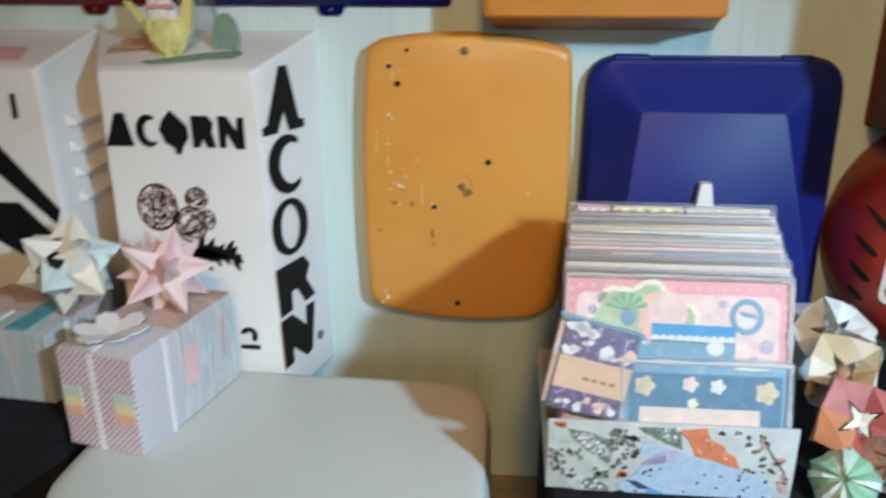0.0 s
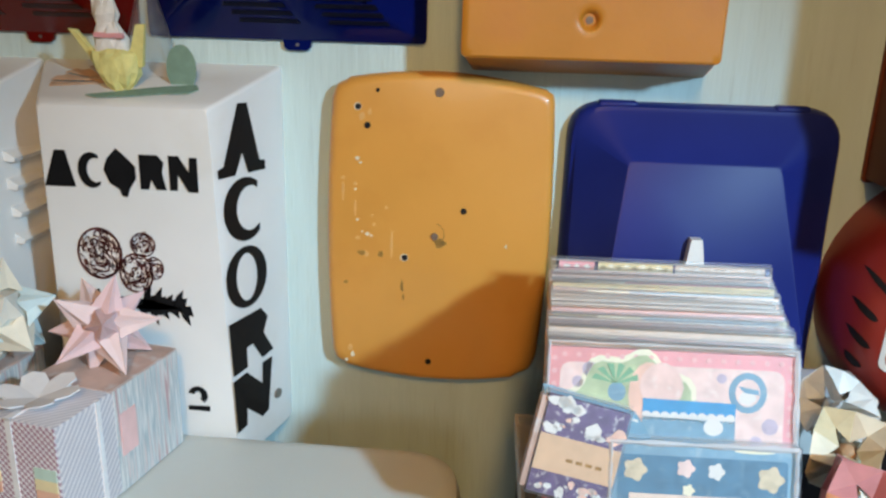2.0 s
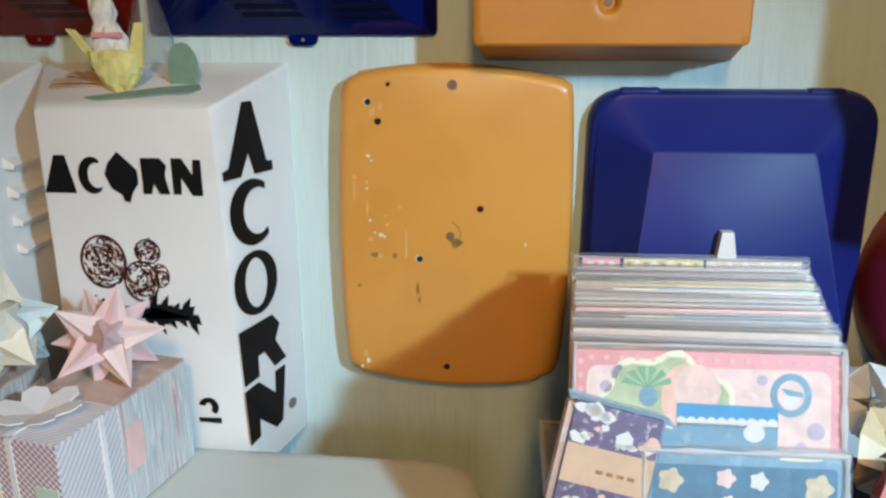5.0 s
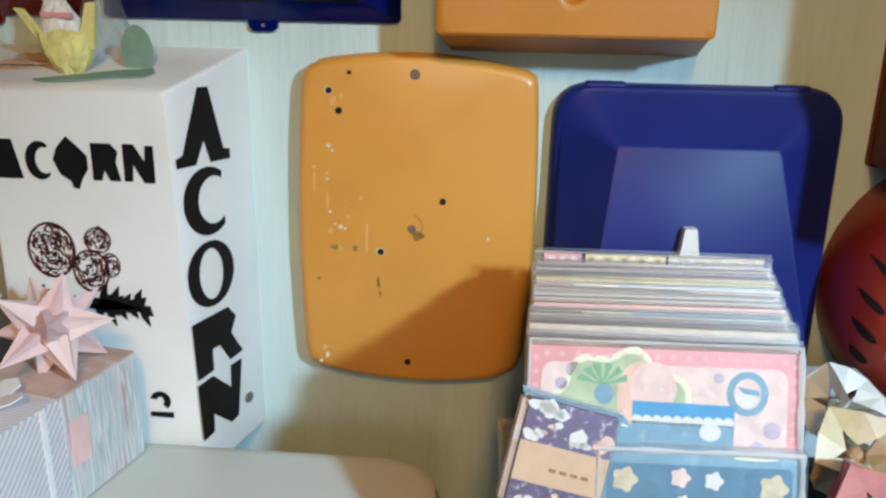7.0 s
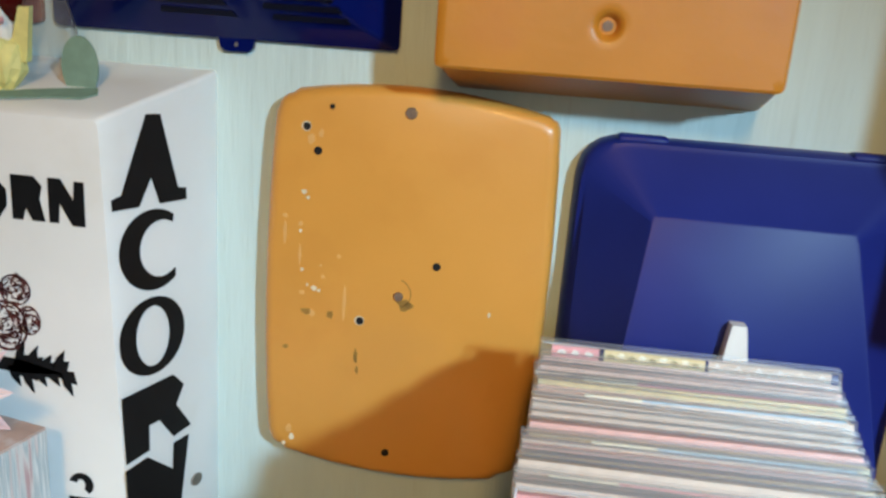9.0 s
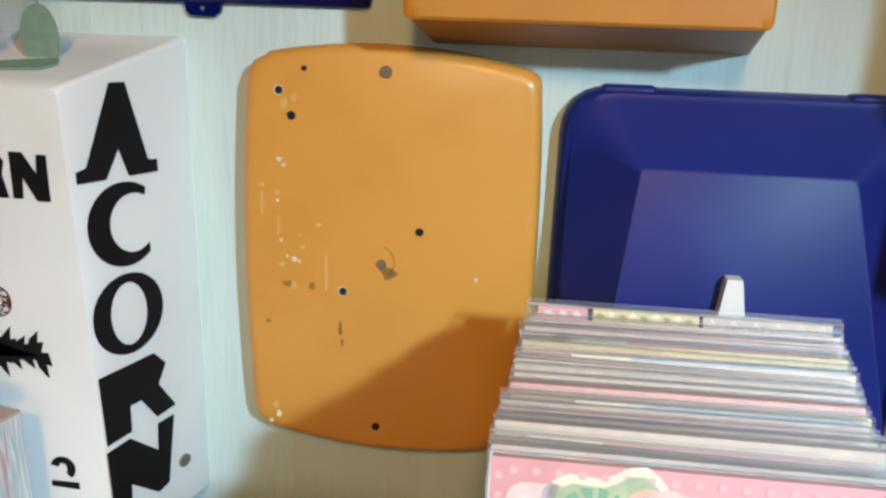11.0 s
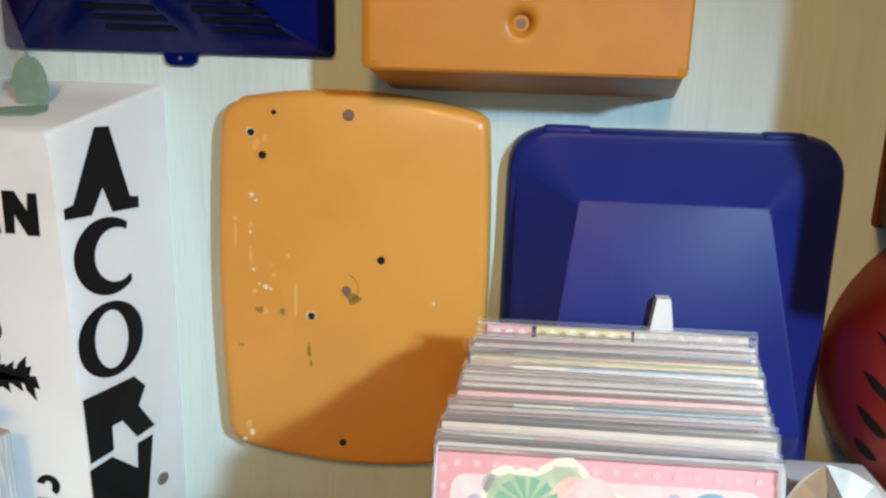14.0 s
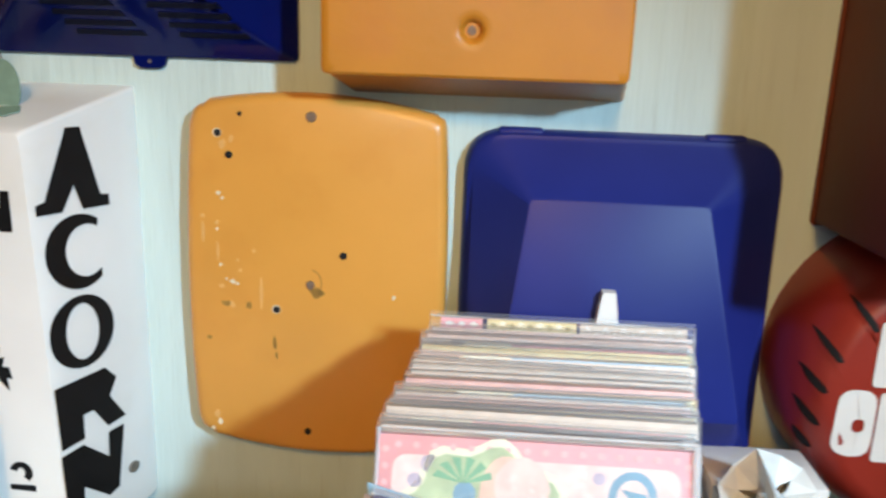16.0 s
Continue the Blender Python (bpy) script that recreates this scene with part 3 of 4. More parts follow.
def red_round():
    t = thing("alarm_box", (0.475, WY, 1.11), "round red plastic alarm box with dark vent slots", "alarm box")
    cx, cz, R = 0.487, 1.223, 0.118
    lev = [(WY, 1.0), (0.846, 1.0), (0.815, 0.995), (0.800, 0.975), (0.788, 0.94), (0.778, 0.895), (0.7715, 0.85), (0.769, 0.81), (0.768, 0.78)]
    body = part("shell", loft([on(y, oval(cx, cz, R * s, R * s, 48)) for y, s in lev]), RED2, t)
    prof = sorted((sc * R, y) for y, sc in lev)

    def surf(x, z):
        r = math.hypot(x - cx, z - cz)
        return float(np.interp(r, [p[0] for p in prof], [p[1] for p in prof]))
    for x0, z0, x1, z1 in ((0.399, 1.290, 0.414, 1.270), (0.381, 1.264, 0.395, 1.247), (0.375, 1.237, 0.3885, 1.224), (0.3745, 1.212, 0.388, 1.198), (0.379, 1.186, 0.389, 1.176)):
        rows = []
        for k in range(9):
            f = k / 8
            x, z = x0 + (x1 - x0) * f, z0 + (z1 - z0) * f - 0.002 * math.sin(math.pi * f)
            w = 0.0040 * (1 - abs(2 * f - 1) ** 3)
            rows.append([(x, surf(x, z - w) - 0.0010, z - w), (x, surf(x, z + w) - 0.0010, z + w), (x, surf(x, z + w) + 0.002, z + w), (x, surf(x, z - w) + 0.002, z - w)])
        slot = part("slot", loft(rows), HOLE, body, "dark vent slot")
        lip = [[(x0 + (x1 - x0) * f + dx, surf(x0 + (x1 - x0) * f + dx, z0 + (z1 - z0) * f - 0.0075 + dz) - 0.0014 * math.sin(math.pi * f) - 0.0001, z0 + (z1 - z0) * f - 0.0075 + dz) for dx, dz in ((0, 0.0016), (0, 0), (0, -0.0016))] for f in (k / 6 for k in range(7))]
        part("slot_lip", loft(lip, (False, False)), RED2, body)
    fp = lambda u, v, w: (u, min(surf(u, v), 0.7705) - 0.0004 - w, v)
    outer, inner = rquad(rect(0.3950, 0.4205, 1.179, 1.2280), 0.011, 6), rquad(rect(0.4060, 0.4145, 1.197, 1.207), 0.0045, 6)
    rows = [[fp(*q, 0) for q in inner], [fp(*q, 0) for q in outer], [fp(*q, 0.0008) for q in outer], [fp(*q, 0.0008) for q in inner]]
    part("round_mark", loft(rows + rows[:1], (False, False)), PAPER, body, "white printed shape")
    part("bar_mark", flat(rquad(rect(0.4222, 0.4360, 1.176, 1.2270), 0.003), 0.0008, fp), PAPER, body, "white printed shape")
    part("bar_mark", flat(rquad(rect(0.4150, 0.4300, 1.2310, 1.2770), 0.003), 0.0008, fp), PAPER, body, "white printed shape")


red_round()


def brown_box():
    t = thing("alarm_box", (0.49, WY, 1.32), "brick red painted alarm box above the round one", "alarm box")
    lev = [(0.849, rect(0.394, 0.60, 1.325, 1.62), 0.004), (0.693, rect(0.384, 0.58, 1.330, 1.60), 0.006), (0.690, rect(0.387, 0.577, 1.333, 1.597), 0.006)]
    part("cover", shell(lev, 4), BROWN, t)
    part("backplate", shell([(WY, rect(0.392, 0.602, 1.323, 1.622), 0.004), (0.8495, rect(0.392, 0.602, 1.323, 1.622), 0.004)], 4), BROWN, t)


brown_box()


# ---- things on the worktop ----
def grey_case():
    t = thing("storage_case", (-0.11, 0.6, 0.92), "pale grey rounded plastic case on the worktop", "case")
    def outl(s, r):
        return rquad([(-0.279 + s, 0.522 + s), (0.058 - s, 0.510 + s), (0.054 - s, 0.744 - s), (-0.272 + s, 0.754 - s)], r, 7)
    base = [(0.92, 0.006, 0.05), (0.93, 0.001, 0.05), (1.030, 0.001, 0.05)]
    part("base", loft([[(x, y, z) for x, y in outl(q, r)] for z, q, r in base]), GREY, t)
    lev = [(1.0305, 0.001, 0.05), (1.032, 0.0, 0.05), (1.072, 0.0, 0.05), (1.087, 0.0020, 0.05), (1.0965, 0.0050, 0.048), (1.0995, 0.010, 0.044), (1.1003, 0.018, 0.036)]
    part("lid", loft([[(x, y, z) for x, y in outl(q, r)] for z, q, r in lev]), GREY, t)


grey_case()


def black_box(name, lo, hi, label):
    t = thing(name, ((lo[0] + hi[0]) / 2, (lo[1] + hi[1]) / 2, lo[2]), label, "box")
    part("body", box(lo, hi, 0.003), BLACK, t)
    part("lid_edge", box((lo[0] - 0.002, lo[1] - 0.002, hi[2] - 0.018), (hi[0] + 0.002, hi[1] + 0.002, hi[2] - 0.016), 0.0005), BLACK, t)


black_box("black_stand", (0.100, 0.540, 0.92), (0.272, 0.745, 1.124), "matt black box that carries the paper packs")
black_box("black_tray", (0.276, 0.500, 0.92), (0.45, 0.80, 1.1115), "matt black low box that carries paper balls")
black_box("black_crate", (-0.50, 0.615, 0.92), (-0.292, 0.75, 1.1145), "matt black box under a wrapped gift")

def crossed(name, ground, mark, pitch):
    """Wrapping paper: two sets of slanting lines whose crossings leave pale dots on a coloured ground."""
    m = mat(name, mark, 0.5, 0.06, 60)
    n, l = links(m)
    b = n["Principled BSDF"]
    co, mul, ramp, mx = (n.new("ShaderNode" + k) for k in ("TexCoord", "Math", "ValToRGB", "Mix"))
    waves = []
    for turn, share in ((45, 1.0), (-45, 1.0)):
        mp, wv = n.new("ShaderNodeMapping"), n.new("ShaderNodeTexWave")
        mp.inputs["Rotation"].default_value = (0, radians(turn), 0)
        wv.inputs["Scale"].default_value = 0.314 / pitch
        l.new(co.outputs["Object"], mp.inputs[0]), l.new(mp.outputs[0], wv.inputs[0])
        waves.append(wv.outputs[0])
    mul.operation = "MULTIPLY_ADD"
    mul.inputs[1].default_value = 0.75
    l.new(waves[1], mul.inputs[0]), l.new(waves[0], mul.inputs[2])
    ramp.color_ramp.elements[0].position, ramp.color_ramp.elements[1].position = 0.74, 1.0
    mx.data_type = "RGBA"
    mx.inputs[6].default_value = (*ground, 1)
    old = b.inputs["Base Color"].links[0].from_socket
    l.new(mul.outputs[0], ramp.inputs[0]), l.new(ramp.outputs[0], mx.inputs[0]), l.new(old, mx.inputs[7]), l.new(mx.outputs[2], b.inputs["Base Color"])
    return m


LILAC = striped("lilac_lined_paper", (0.68, 0.65, 0.66), (0.48, 0.46, 0.51), 0.0034, (0, 40, 35), share=0.55, soft=0.15)
STRIPE = crossed("mauve_dotted_paper", (0.42, 0.24, 0.30), (0.80, 0.77, 0.80), 0.0036)


def spine_paper(name, colours, stretch):
    """Paper printed with many thin upright bands of several colours."""
    m = mat(name, colours[0], 0.55, 0.05, 60)
    n, l = links(m)
    co, mp, ns, ramp = (n.new("ShaderNode" + k) for k in ("TexCoord", "Mapping", "TexNoise", "ValToRGB"))
    mp.inputs["Scale"].default_value = stretch
    ns.inputs["Scale"].default_value, ns.inputs["Detail"].default_value = 1.0, 2
    el = ramp.color_ramp.elements
    while len(el) < len(colours):
        el.new(0.5)
    for i, c in enumerate(colours):
        el[i].position, el[i].color = 0.30 + 0.40 * i / (len(colours) - 1), (*c, 1)
    l.new(co.outputs["Object"], mp.inputs[0]), l.new(mp.outputs[0], ns.inputs[0]), l.new(ns.outputs[0], ramp.inputs[0])
    l.new(ramp.outputs[0], n["Principled BSDF"].inputs["Base Color"])
    return m


BOOKS = spine_paper("pastel_spine_paper", ((0.50, 0.32, 0.32), (0.68, 0.64, 0.62), (0.40, 0.46, 0.48), (0.74, 0.72, 0.70), (0.36, 0.45, 0.48), (0.70, 0.56, 0.53), (0.62, 0.62, 0.62)), (210, 210, 10))
BOOKS2 = spine_paper("bright_spine_paper", ((0.55, 0.30, 0.20), (0.52, 0.53, 0.54), (0.30, 0.46, 0.42), (0.46, 0.46, 0.50), (0.38, 0.48, 0.54), (0.58, 0.57, 0.56), (0.50, 0.36, 0.30)), (190, 190, 8))
RIBBON = paper("white_ribbon", (0.82, 0.80, 0.80), 0.06, 80)
PINK = paper("pink_paper", (0.80, 0.52, 0.50), 0.12, 50)
SALMON = paper("salmon_paper", (0.58, 0.42, 0.36), 0.25, 40, (0.62, 0.60, 0.60), 0.9)
RAINBOW = [paper("rainbow_paper", c) for c in ((0.55, 0.70, 0.60), (0.82, 0.70, 0.42), (0.80, 0.48, 0.34))]


def gift(at, w, d, h, turn, label, front, side, bow):
    """A small wrapped box: sides, top, ribbon bands and a paper bow."""
    x, y, z = at
    t = thing("gift_box", (x, y, z), label, "gift box")
    body = part("body", box((x, y, z), (x + w, y + d, z + h), 0.0015), LILAC if bow else front, t)
    wrap = part("front_wrap", box((x + 0.001, y - 0.0006, z + 0.001), (x + w - 0.001, y + 0.002, z + h - 0.001)), front, t, "front in striped paper")
    part("side_wrap", box((x + w - 0.002, y + d * 0.42, z + 0.001), (x + w + 0.0007, y + d, z + h - 0.001)), side, t, "side of lined pastel paper")
    part("top_wrap", box((x + 0.001, y + d * 0.40, z + h - 0.002), (x + w, y + d, z + h + 0.0007)), SALMON, t, "mottled salmon top")
    part("ribbon", box((x + w * 0.42, y - 0.0012, z), (x + w * 0.42 + 0.005, y + 0.002, z + h + 0.001)), RIBBON, t)
    part("ribbon", box((x + w * 0.42, y - 0.0012, z + h - 0.001), (x + w * 0.42 + 0.005, y + d * 0.42, z + h + 0.0014)), RIBBON, t)
    part("ribbon", box((x + w - 0.002, y + d * 0.28, z), (x + w + 0.0013, y + d * 0.28 + 0.004, z + h)), RIBBON, t)
    if not bow:
        part("strip", box((x + w * 0.62, y + 0.004, z + h - 0.001), (x + w * 0.80, y + d * 0.7, z + h + 0.0016)), paper("teal_strip_paper", (0.10, 0.36, 0.42), 0.3, 60), t, "teal paper strip")
    for k, m in enumerate(RAINBOW if bow else ()):
        for u in (0.02, 0.70):
            part("patch", box((x + w * u, y - 0.0014, z + h * (0.52 - 0.10 * k)), (x + w * (u + 0.26), y, z + h * (0.62 - 0.10 * k))), m, wrap, "rainbow coloured patch")
    part("tag", box((x + w - 0.001, y + d * 0.45, z + h * 0.35), (x + w + 0.0016, y + d * 0.58, z + h * 0.75)), PINK, body, "pink printed tag")
    if bow:
        bx, by = x + w * 0.46, y + d * 0.2
        for k in range(6):
            a = k * math.pi / 3 + 0.3
            c, s = math.cos(a), math.sin(a)
            pl = lambda u, v, q, c=c, s=s: (bx + u * c - v * s, by + u * s + v * c, z + h + 0.0015 + q + u * 0.25)
            part("bow_loop", flat([(0.0, -0.002), (0.012, -0.010), (0.026, -0.008), (0.030, 0.0), (0.026, 0.008), (0.012, 0.010), (0.0, 0.002)], 0.0012, pl), RIBBON, t, "white paper bow loop")
    t.rotation_euler[2] = radians(turn)
    return t


gift((-0.283, 0.612, 1.1008), 0.070, 0.135, 0.086, -13, "wrapped gift box in lilac and striped paper", STRIPE, BOOKS, True)
gift((-0.416, 0.656, 1.1150), 0.105, 0.092, 0.064, -6, "wrapped gift box in grey pastel striped paper", BOOKS2, BOOKS, False)


def star(name, at, r, spikes, colours, label, facing=(0, 0, 1), inner=0.42, seed=0, category="paper star", hollow=None):
    """A folded paper star: many sharp facets in a ball, each point a pyramid of its own."""
    t = thing(name, at, label, category, "folded paper ornaments")
    rnd = random.Random(seed)
    rot = Vector(facing).to_track_quat("Z", "Y").to_matrix()
    ico = bmesh.new()
    bmesh.ops.create_icosphere(ico, subdivisions=1, radius=1.0)
    if spikes == 12:
        dirs = [v.co.normalized() for v in ico.verts]
    else:
        dirs = [f.calc_center_median().normalized() for f in ico.faces]
    ico.free()
    for i, d in enumerate(dirs):
        d = rot @ d
        a = d.orthogonal().normalized()
        b = d.cross(a)
        base = r * inner * (0.74 if spikes == 12 else 0.55)
        n = 5 if spikes == 12 else 3
        bm = bmesh.new()
        tip = bm.verts.new(Vector(at) + d * r * rnd.uniform(0.93, 1.04))
        ringv = []
        for k in range(2 * n):
            ang = math.pi * k / n
            rr = base * (1.0 if k % 2 else 0.62)
            ringv.append(bm.verts.new(Vector(at) + d * r * inner * (0.80 if k % 2 else 0.92) + (a * math.cos(ang) + b * math.sin(ang)) * rr))
        for k in range(2 * n):
            bm.faces.new((tip, ringv[k], ringv[(k + 1) % (2 * n)]))
        bm.faces.new(ringv[::-1])
        part("point", bm, colours[i % len(colours)], t, smooth=False)
    bm = bmesh.new()
    bmesh.ops.create_icosphere(bm, subdivisions=2, radius=r * inner * 0.95, matrix=Matrix.Translation(at))
    part("core", bm, colours[0], t, smooth=False)
    if hollow:
        d = Vector(hollow).normalized()
        a = d.orthogonal().normalized()
        b = d.cross(a)
        c = Vector(at) + d * r * inner * 1.06
        part("opening", loft([[c + d * w + (a * math.cos(k * math.pi / 3) + b * math.sin(k * math.pi / 3)) * 0.0085 * (1 if k % 2 else 0.8) for k in range(6)] for w in (0, 0.0012)]), HOLE, t, "dark opening between the folds", smooth=False)
    return t


PALE = [paper("pale_pink_paper", (0.82, 0.62, 0.60), 0.08), paper("rose_paper", (0.80, 0.55, 0.55), 0.08)]
star("paper_star", (-0.2235, 0.690, 1.2215), 0.046, 12, PALE, "folded pale pink paper star on a gift box", (0.30, -0.60, 0.26), 0.39, 1)
IVORY = [paper("ivory_paper", (0.80, 0.74, 0.60), 0.1), paper("pale_aqua_paper", (0.62, 0.74, 0.74), 0.1), paper("cream_paper", (0.82, 0.78, 0.68), 0.1)]
star("paper_star", (-0.308, 0.690, 1.2240), 0.046, 12, IVORY, "folded ivory and pale blue paper star", (0.55, -0.50, 0.55), 0.56, 2, hollow=(0.16, -0.86, 0.48))

GREYW = [paper("white_grey_paper", (0.68, 0.69, 0.67), 0.15), paper("white_fold_paper", (0.78, 0.79, 0.77), 0.1)]
YEL = [paper("pale_yellow_paper", (0.62, 0.52, 0.32), 0.15), paper("brown_gold_paper", (0.46, 0.28, 0.15), 0.3), paper("yellow_cream_paper", (0.78, 0.70, 0.54), 0.1)]
CORAL = [paper("coral_paper", (0.50, 0.13, 0.12), 0.15), paper("light_coral_paper", (0.58, 0.23, 0.23), 0.15), paper("rust_paper", (0.55, 0.20, 0.08), 0.2)]
MINT = [paper("mint_paper", (0.28, 0.50, 0.32), 0.12), paper("light_mint_paper", (0.48, 0.64, 0.49), 0.1)]


def cube_ball(at, r, outer, inner, label, turn, seed, sink=0.42, starred=True):
    """A ball of six folded flowers: each has four broad creased petals that meet at sharp corners round a small sunken star."""
    t = thing("paper_ball", at, label, "paper ball", "folded paper ornaments")
    rnd = random.Random(seed)
    rot = Euler([radians(v) for v in turn]).to_matrix()
    o = Vector(at)
    axes = [Vector(v) for v in ((0, 0, 1), (0, 0, -1), (1, 0, 0), (-1, 0, 0), (0, 1, 0), (0, -1, 0))]
    for i, d in enumerate(axes):
        a = axes[(i // 2 * 2 + 2) % 6]
        b = d.cross(a)
        P = lambda h, u, v: o + r * (rot @ (d * h + a * u + b * v))
        tips = [P(0.60 * rnd.uniform(0.95, 1.05), 0.60 * sx, 0.60 * sy) for sx, sy in ((1, 1), (-1, 1), (-1, -1), (1, -1))]
        mids = [P(0.66, 0.66 * sx, 0.66 * sy) for sx, sy in ((0, 1), (-1, 0), (0, -1), (1, 0))]
        hips = [P(sink + 0.20, 0.30 * sx, 0.30 * sy) for sx, sy in ((1, 1), (-1, 1), (-1, -1), (1, -1))]
        flower = None
        for k in range(4):
            bm = bmesh.new()
            v = [bm.verts.new(p) for p in (tips[k], mids[k], P(sink, *((0, 0.16), (-0.16, 0), (0, -0.16), (0.16, 0))[k]), hips[k], P(sink, *((0.16, 0), (0, 0.16), (-0.16, 0), (0, -0.16))[k]), mids[k - 1])]
            for q in ((0, 1, 3), (1, 2, 3), (3, 4, 5), (0, 3, 5)):
                bm.faces.new([v[j] for j in q])
            petal = part("petal", bm, outer[(i + k) % len(outer)], flower or t, smooth=False)
            flower = flower or petal
        if not starred:
            continue
        bm = bmesh.new()
        c = bm.verts.new(P(sink + 0.03, 0, 0))
        star = [bm.verts.new(P(sink + (0.14 if k % 2 else 0.05), (0.32 if k % 2 else 0.10) * math.cos(k * math.pi / 4), (0.34 if k % 2 else 0.10) * math.sin(k * math.pi / 4))) for k in range(8)]
        for k in range(8):
            bm.faces.new((c, star[k], star[(k + 1) % 8]))
        part("flower_star", bm, inner[i % len(inner)], t, smooth=False)
    bm = bmesh.new()
    bmesh.ops.create_icosphere(bm, subdivisions=2, radius=r * (sink + 0.02), matrix=Matrix.Translation(at))
    part("core", bm, inner[0], t, smooth=False)


def pleated_ball(at, r, shades, toward, label):
    """A ball of folded gores round an axis, with raised pale fins and a small dark eye."""
    t = thing("paper_ball", at, label, "paper ball", "folded paper ornaments")
    rot = Vector(toward).to_track_quat("Z", "Y").to_matrix()
    n = 10
    P = lambda th, ph, rad: Vector(at) + rot @ Vector((rad * math.sin(th) * math.cos(ph), rad * math.sin(th) * math.sin(ph), rad * math.cos(th)))
    for g in range(n):
        bm = bmesh.new()
        rows = []
        for k in range(9):
            th = 0.12 + (math.pi - 0.24) * k / 8
            rows.append([bm.verts.new(P(th, 2 * math.pi * (g + f) / n, r * q * (1 - 0.10 * (f == 0.5) * (g % 2)))) for f, q in ((0, 0.86), (0.5, 1.0), (1, 0.86))])
        for x, y in zip(rows, rows[1:]):
            for j in range(2):
                bm.faces.new((x[j], x[j + 1], y[j + 1], y[j]))
        part("gore", bm, shades[(g // 2) % len(shades)], t, smooth=False)
    for g in range(4):
        ph = math.pi / 2 * g + 0.1
        loops = [[P(th, ph + w, r * (0.86 + 0.20 * math.sin(2 * th) * (th < 1.5))) for th in (0.20, 0.55, 0.90, 1.25)] + [P(th, ph + w, r * 0.80) for th in (1.25, 0.90, 0.55, 0.20)] for w in (-0.12, 0.12)]
        part("fin", loft(loops), shades[-1], t, "pale folded fin", smooth=False)
    bm = bmesh.new()
    bmesh.ops.create_icosphere(bm, subdivisions=2, radius=r * 0.80, matrix=Matrix.Translation(at))
    part("core", bm, shades[0], t, smooth=False)


ROSEP = [paper("pale_rose_paper", (0.60, 0.40, 0.42), 0.15), paper("white_rose_paper", (0.62, 0.54, 0.54), 0.12), paper("deep_rose_paper", (0.50, 0.14, 0.20), 0.2)]
pleated_ball((0.2955, 0.560, 1.1360), 0.0240, [MINT[0], MINT[1], MINT[0], paper("white_mint_paper", (0.62, 0.70, 0.64), 0.08)], (-0.38, -0.75, 0.62), "folded mint green paper ball with pale fins")
cube_ball((0.324, 0.616, 1.1500), 0.0400, CORAL, [IVORY[2], IVORY[0]], "folded coral red paper ball with ivory centres", (62, 8, -26), 4)
cube_ball((0.3350, 0.572, 1.1420), 0.0250, ROSEP, [ROSEP[1]], "folded white and rose paper ball", (50, 25, 10), 7)
cube_ball((0.331, 0.666, 1.1600), 0.0350, [YEL[2], YEL[0]], [YEL[1], YEL[1]], "folded pale yellow paper ball with brown centres", (38, 0, -30), 5, 0.22, False)
cube_ball((0.335, 0.706, 1.1770), 0.0310, [GREYW[1], GREYW[0], GREYW[1]], [GREYW[0], GREYW[1]], "folded white paper ball on top of others", (20, 25, 12), 6, 0.24, False)

wb = thing("paper_tray", (0.34, 0.75, 1.1120), "plain white cardboard box behind paper balls", "box")
part("body", box((0.312, 0.744, 1.1120), (0.386, 0.796, 1.152), 0.001), PAPER, wb)
part("lid", box((0.310, 0.742, 1.1525), (0.388, 0.798, 1.166), 0.002), PAPER, wb)


# ---- paper packs in their patterned box ----
PATTERN = paper("white_washi_paper", (0.56, 0.57, 0.55), 0.15, 60, (0.48, 0.52, 0.48), 0.6)
WASHI = [paper("pale_blue_washi", (0.42, 0.55, 0.70), 0.12, 220), paper("orange_washi", (0.72, 0.22, 0.11), 0.2, 150), paper("dark_green_washi", (0.16, 0.22, 0.18), 0.5, 300, (0.7, 0.7, 0.65), 0.8), paper("violet_washi", (0.28, 0.24, 0.42), 0.4, 200)]

DUSTYW = paper("lilac_washi", (0.44, 0.44, 0.58), 0.2, 150)
DEEPSKY2 = paper("bright_blue_washi", (0.10, 0.34, 0.60), 0.2, 150)
CREAMP2 = paper("peach_washi", (0.66, 0.56, 0.40), 0.2, 150)


def pack_box():
    t = thing("card_box", (0.18, 0.63, 1.124), "open cardboard box in floral patterned paper", "box")
    x0, x1, y0, y1, z0, z1 = 0.095, 0.259, 0.553, 0.745, 1.1245, 1.1785
    w = 0.0025
    front = part("front_panel", box((x0, y0, z0), (x1, y0 + w, z1), 0.0006), PATTERN, t, "front in white floral paper")
    part("back_panel", box((x0, y1 - w, z0), (x1, y1, z0 + 0.010)), PATTERN, t)
    for xa in (x0, x1 - w):
        part("side_panel", loft([[(x, y0 + w, z0), (x, y1 - w, z0), (x, y1 - w, z0 + 0.012), (x, y0 + 0.045, z1 - 0.030), (x, y0 + w, z1 - 0.002)] for x in (xa, xa + w)]), PATTERN, t)
    part("bottom_panel", box((x0 + w, y0 + w, z0), (x1 - w, y1 - w, z0 + w)), PATTERN, t)
    fp = lambda u, v, q: (u, y0 - 0.0002 - q, v)
    rnd = random.Random(9)
    SAGE, NIGHT = paper("sage_washi", (0.50, 0.56, 0.50), 0.25, 90, (0.66, 0.67, 0.64), 0.9), paper("navy_washi", (0.05, 0.05, 0.12), 0.3, 90)
    ROSE = paper("rose_washi", (0.62, 0.42, 0.40), 0.2, 120)
    k = 0.0001400
